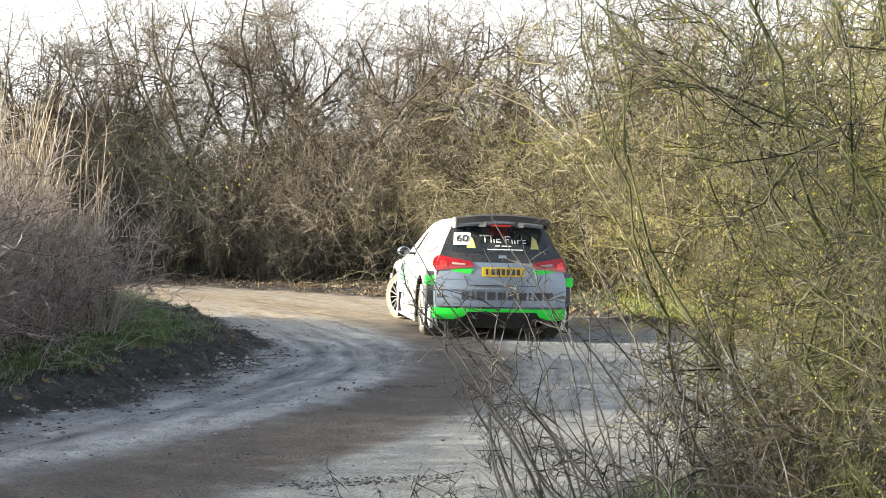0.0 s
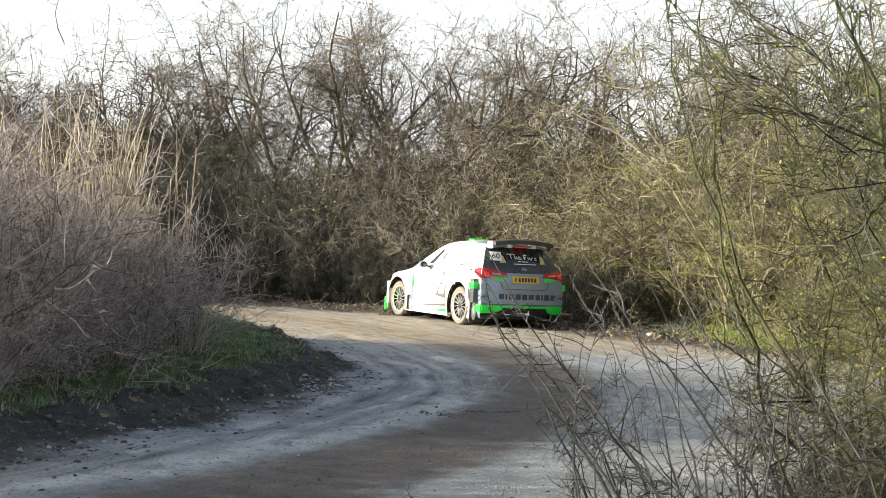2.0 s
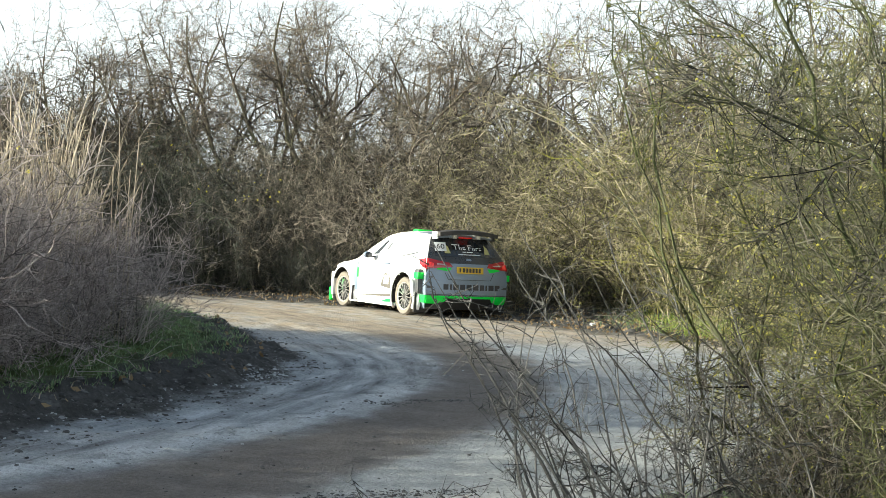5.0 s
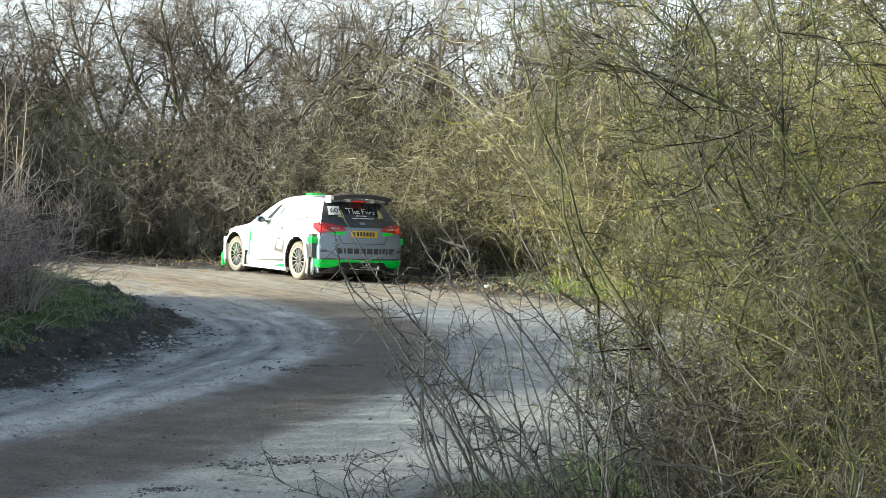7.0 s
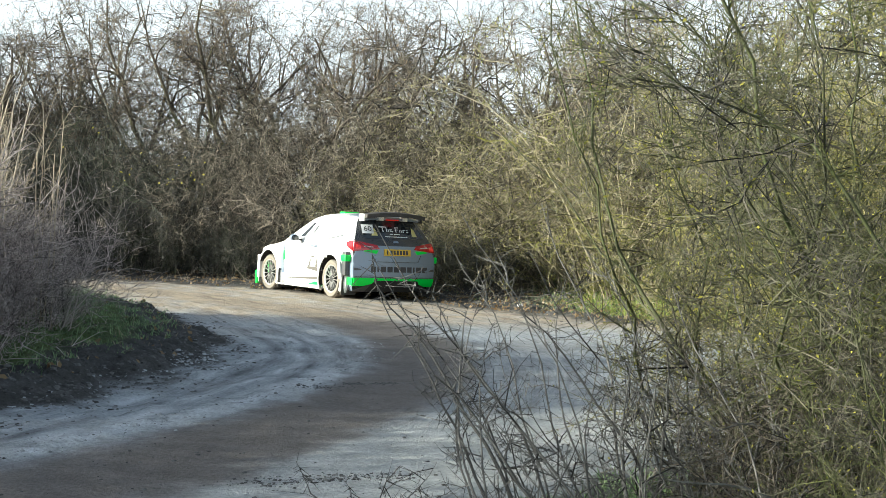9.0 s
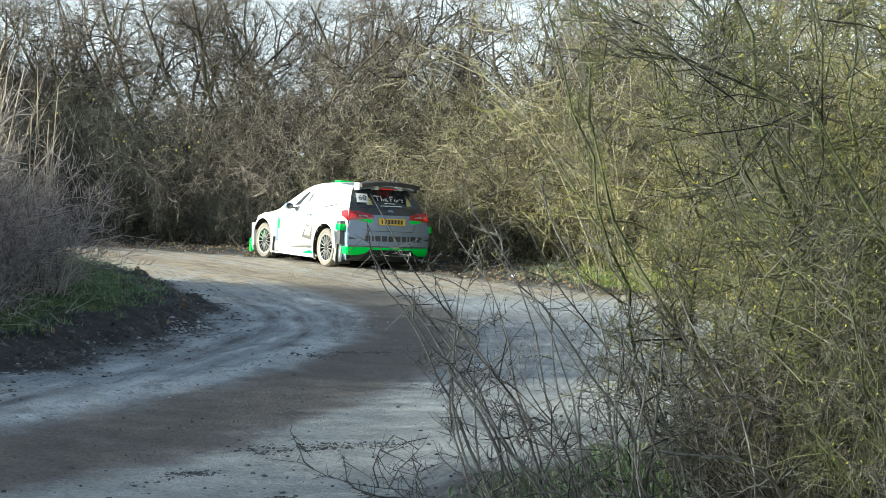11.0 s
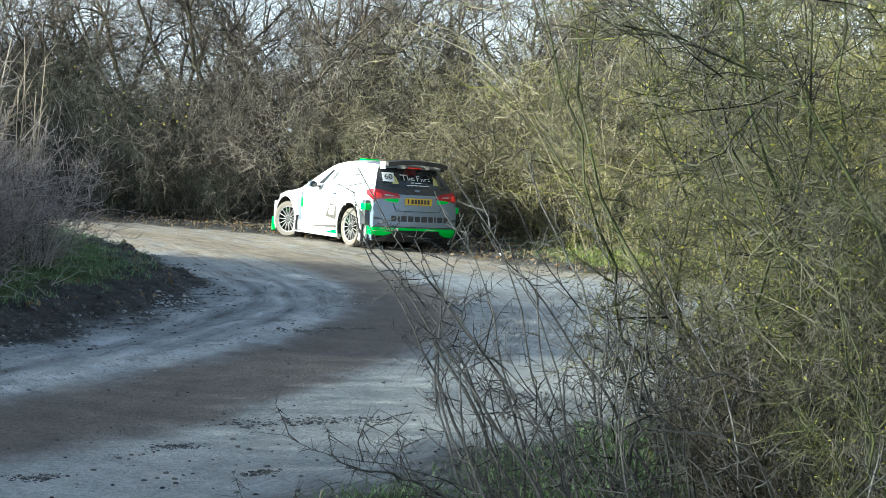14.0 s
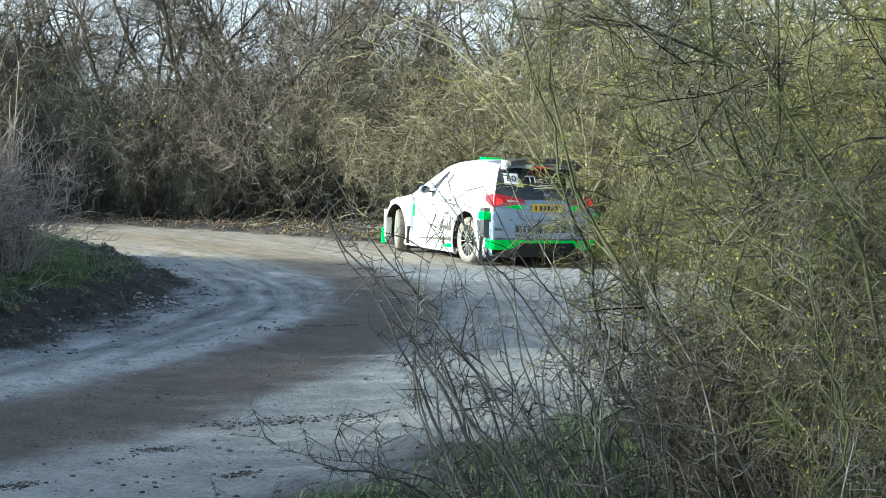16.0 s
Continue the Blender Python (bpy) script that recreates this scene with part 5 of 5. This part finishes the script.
tagged(new("pebbles", quads_mesh("pebbles", *lumps(rng, sp, 0.003, 0.016), DARK_EARTH, False)), "small dark stones strewn over the road", "stones", kind="stuff")
sp = [scatter(rng, 900, -2.95, -2.35, 12.2, 13.1, lambda x, y, r: r.uniform(0, 1, len(x)) < np.exp(-((x + 2.62) / 0.16) ** 2 - ((y - 12.6) / 0.25) ** 2)), scatter(rng, 16000, -6, -2, 6, 16, lambda x, y, r: r.uniform(0, 1, len(x)) < 0.5 * np.exp(-((zones(x, y)[0] - 0.12) / 0.14) ** 2))]
tagged(new("chalky_clods", quads_mesh("chalky_clods", *lumps(rng, np.concatenate(sp), 0.005, 0.024), GREY_EARTH, False)), "pale chalky clods at the foot of the bank", "clods", kind="stuff")
SCRAPES = ((-1.32, 6.54, 0.10), (-1.05, 7.24, 0.16), (-0.72, 7.36, 0.14), (-0.47, 7.5, 0.16), (-0.85, 6.1, 0.07), (-1.75, 5.75, 0.08), (-1.28, 11.2, 0.16), (-1.02, 11.5, 0.08), (-0.75, 11.6, 0.1))
sp = [scatter(rng, 1600, cx - 2 * w, cx + 2 * w, cy - 2 * w, cy + 2 * w, lambda x, y, r, cx=cx, cy=cy, w=w: r.uniform(0, 1, len(x)) < np.exp(-((x - cx) / w) ** 2 - ((y - cy - 0.35 * (x - cx)) / (w * 0.6)) ** 2)) for cx, cy, w in SCRAPES]
tagged(new("churned_scraps", quads_mesh("churned_scraps", *lumps(rng, np.concatenate(sp), 0.003, 0.013, 0.5), DARK_EARTH, False)), "dark scraped-up mud scraps on the pale road", "mud", kind="stuff")
sp = [scatter(rng, 9000, -9, 4, 19, 29, lambda x, y, r: (zones(x, y)[1] > 0.1) & (zones(x, y)[1] < 2.2)), scatter(rng, 500, -5, -2.3, 8, 18, on_island(0.3, 1.0, 1.0))]
sp = np.concatenate(sp)
sp[:, 2] += 0.015
tagged(new("leaf_litter", quads_mesh("leaf_litter", *leaves(rng, sp, 0.035), LEAF_DRY, False)), "brown fallen leaves under the hedge", "leaves", kind="stuff")
sp = scatter(rng, 900, -9, 4, 20, 29, lambda x, y, r: (zones(x, y)[1] > 0.2) & (zones(x, y)[1] < 2.0))
sp[:, 2] += 0.04
w = np.stack([rng.normal(0, 1, len(sp)), rng.normal(0, 1, len(sp)), rng.normal(0.15, 0.2, len(sp))], 1)
tagged(new("fallen_twigs", quads_mesh("fallen_twigs", *tubes([grow(rng, sp, w, rng.uniform(0.2, 0.9, len(sp)), rng.uniform(0.003, 0.009, len(sp)), 5, 0.15, -0.03)], 4), BARK_HEDGE)), "fallen grey-brown sticks below the hedge", "sticks", kind="stuff")


def litter():
    """A crumpled scrap of white litter on the far verge."""
    bm = bmesh.new()
    bmesh.ops.create_icosphere(bm, subdivisions=2, radius=0.06)
    for v in bm.verts:
        v.co *= 0.6 + 0.7 * abs(noise.noise(v.co * 23))
        v.co.z *= 0.6
    me = bpy.data.meshes.new("litter")
    bm.to_mesh(me)
    bm.free()
    me.materials.append(paint("white_plastic", (0.8, 0.8, 0.8), 0.4, dirt=0.2, scale=20))
    ob = new("litter", me)
    ob.location = (0.72, 22.3, float(height(np.array([0.72]), np.array([22.3]))[0]) + 0.02)
    tagged(ob, "crumpled scrap of white litter on the verge", "litter")


litter()
sp = [np.array([-5.8, 26.6, 2.1]) + rng.normal(0, 1, (14, 3)) * (0.25, 0.1, 0.18), np.array([-5.3, 12.8, 2.0]) + rng.normal(0, 1, (16, 3)) * (0.45, 0.3, 0.2), np.array([-7.2, 27.3, 2.5]) + rng.normal(0, 1, (14, 3)) * (0.8, 0.2, 0.4)]
tagged(new("late_leaves", quads_mesh("late_leaves", *leaves(rng, np.concatenate(sp), 0.028), LEAF_YELLOW, False)), "few last yellow leaves on the twigs", "leaves", kind="stuff")


# ---------------------------------------------------------------- movement
CAR_ROWS = [(0.0, -0.36, 17.2, 102.7), (0.2, -0.40, 18.8, 107.6), (0.4, -0.68, 20.3, 112.9), (0.6, -1.11, 21.8, 118.9), (0.8, -1.38, 22.8, 123.0), (1.0, -1.52, 23.5, 124.8), (1.2, -1.64, 23.85, 124.4), (1.4, -1.77, 24.0, 123.8),
            (1.5, -1.80, 24.0, 123.8), (12.2, -1.80, 24.0, 123.8), (12.5, -1.75, 24.0, 124.1), (13.0, -1.65, 23.95, 124.2), (13.5, -1.43, 23.8, 123.9), (14.0, -1.10, 23.45, 122.6), (14.5, -0.63, 22.75, 119.2),
            (15.0, -0.06, 21.8, 117.0), (15.5, 0.57, 20.65, 115.4), (16.0, 1.17, 19.6, 115.2)]


def dust(rng, n, size):
    """A drift of fine thrown-up grit: many tiny pale grains."""
    c = rng.normal(0, 1, (n, 3)) * np.array(size) * rng.uniform(0.3, 1.0, (n, 1))
    v, q = lumps(rng, c, 0.0014, 0.0034, 1.0)
    return tagged(new("dust_cloud", quads_mesh("dust_cloud", v, q, DUST, False)), "pale dust thrown up behind the car", "dust", "dust", "stuff")


DUST = earth("road_dust", (0.42, 0.37, 0.30), (0.62, 0.56, 0.47))
dust_clouds = [dust(rng, 11000, (0.26, 0.26, 0.22)), dust(rng, 11000, (0.35, 0.35, 0.28)), dust(rng, 11000, (0.4, 0.4, 0.3))]


def motions():
    rows, path = [], []
    for t, x, y, yaw in CAR_ROWS:
        on = step(0.2, 1.2, t) * (1 - step(13.2, 15.6, t))
        rows.append((t, pose(x, y, 0.005, 0.6 * on, 0.2 * on, yaw)))
        path.append((t, x, y, yaw))
    walk(car, rows)
    # grit leaves the road at the wheels, drifts aside and settles into the ground
    for ob, t0, x, y in zip(dust_clouds, (0.25, 0.45, 0.65), (0.30, 0.25, 0.05), (20.0, 20.9, 21.9)):
        walk(ob, [(0.0, pose(x - 0.1, y, -1.2)), (t0, pose(x - 0.1, y, -0.7)), (t0 + 0.2, pose(x, y, 0.25)), (t0 + 0.5, pose(x + 0.35, y + 0.1, 0.55, 0, 0, 12)), (t0 + 0.9, pose(x + 0.7, y + 0.3, 0.1, 0, 0, 25)),
                  (t0 + 1.3, pose(x + 0.9, y + 0.4, -1.1, 0, 0, 30)), (16.0, pose(x + 0.9, y + 0.4, -1.3, 0, 0, 30))])
    # wheels turn by the way that the car rolls
    ts = np.r_[np.arange(0, 1.5, 0.05), 1.5, 12.2, np.arange(12.5, 16.01, 0.1)]
    p = np.array(path)
    xs, ys, ws = (np.interp(ts, p[:, 0], p[:, k]) for k in (1, 2, 3))
    head = np.stack([np.cos(np.radians(ws)), np.sin(np.radians(ws))], 1)
    roll = np.r_[0, np.cumsum(np.diff(xs) * head[1:, 0] + np.diff(ys) * head[1:, 1])] / 0.325
    # front wheels steer: into the bend, then the other way while reversing
    st = np.array([(0.0, 25), (0.4, 18), (0.8, 8), (1.2, 3), (12.2, 3), (13.0, 8), (13.6, 20), (14.0, 25), (14.5, 25), (15.0, 14), (15.5, 2), (16.0, -18)])
    turn = np.interp(ts, st[:, 0], st[:, 1])
    for ob, ax, sd in car_wheels:
        face = 0 if sd > 0 else 180
        spin = 1 if sd > 0 else -1
        walk(ob, [(float(t), pose(ax, sd * 0.765, 0.325, 0, 0, face + (float(w) if ax else 0.0)) @ pose(0, 0, 0, 0, spin * math.degrees(float(a)), 0)) for t, a, w in zip(ts, roll, turn)])


motions()
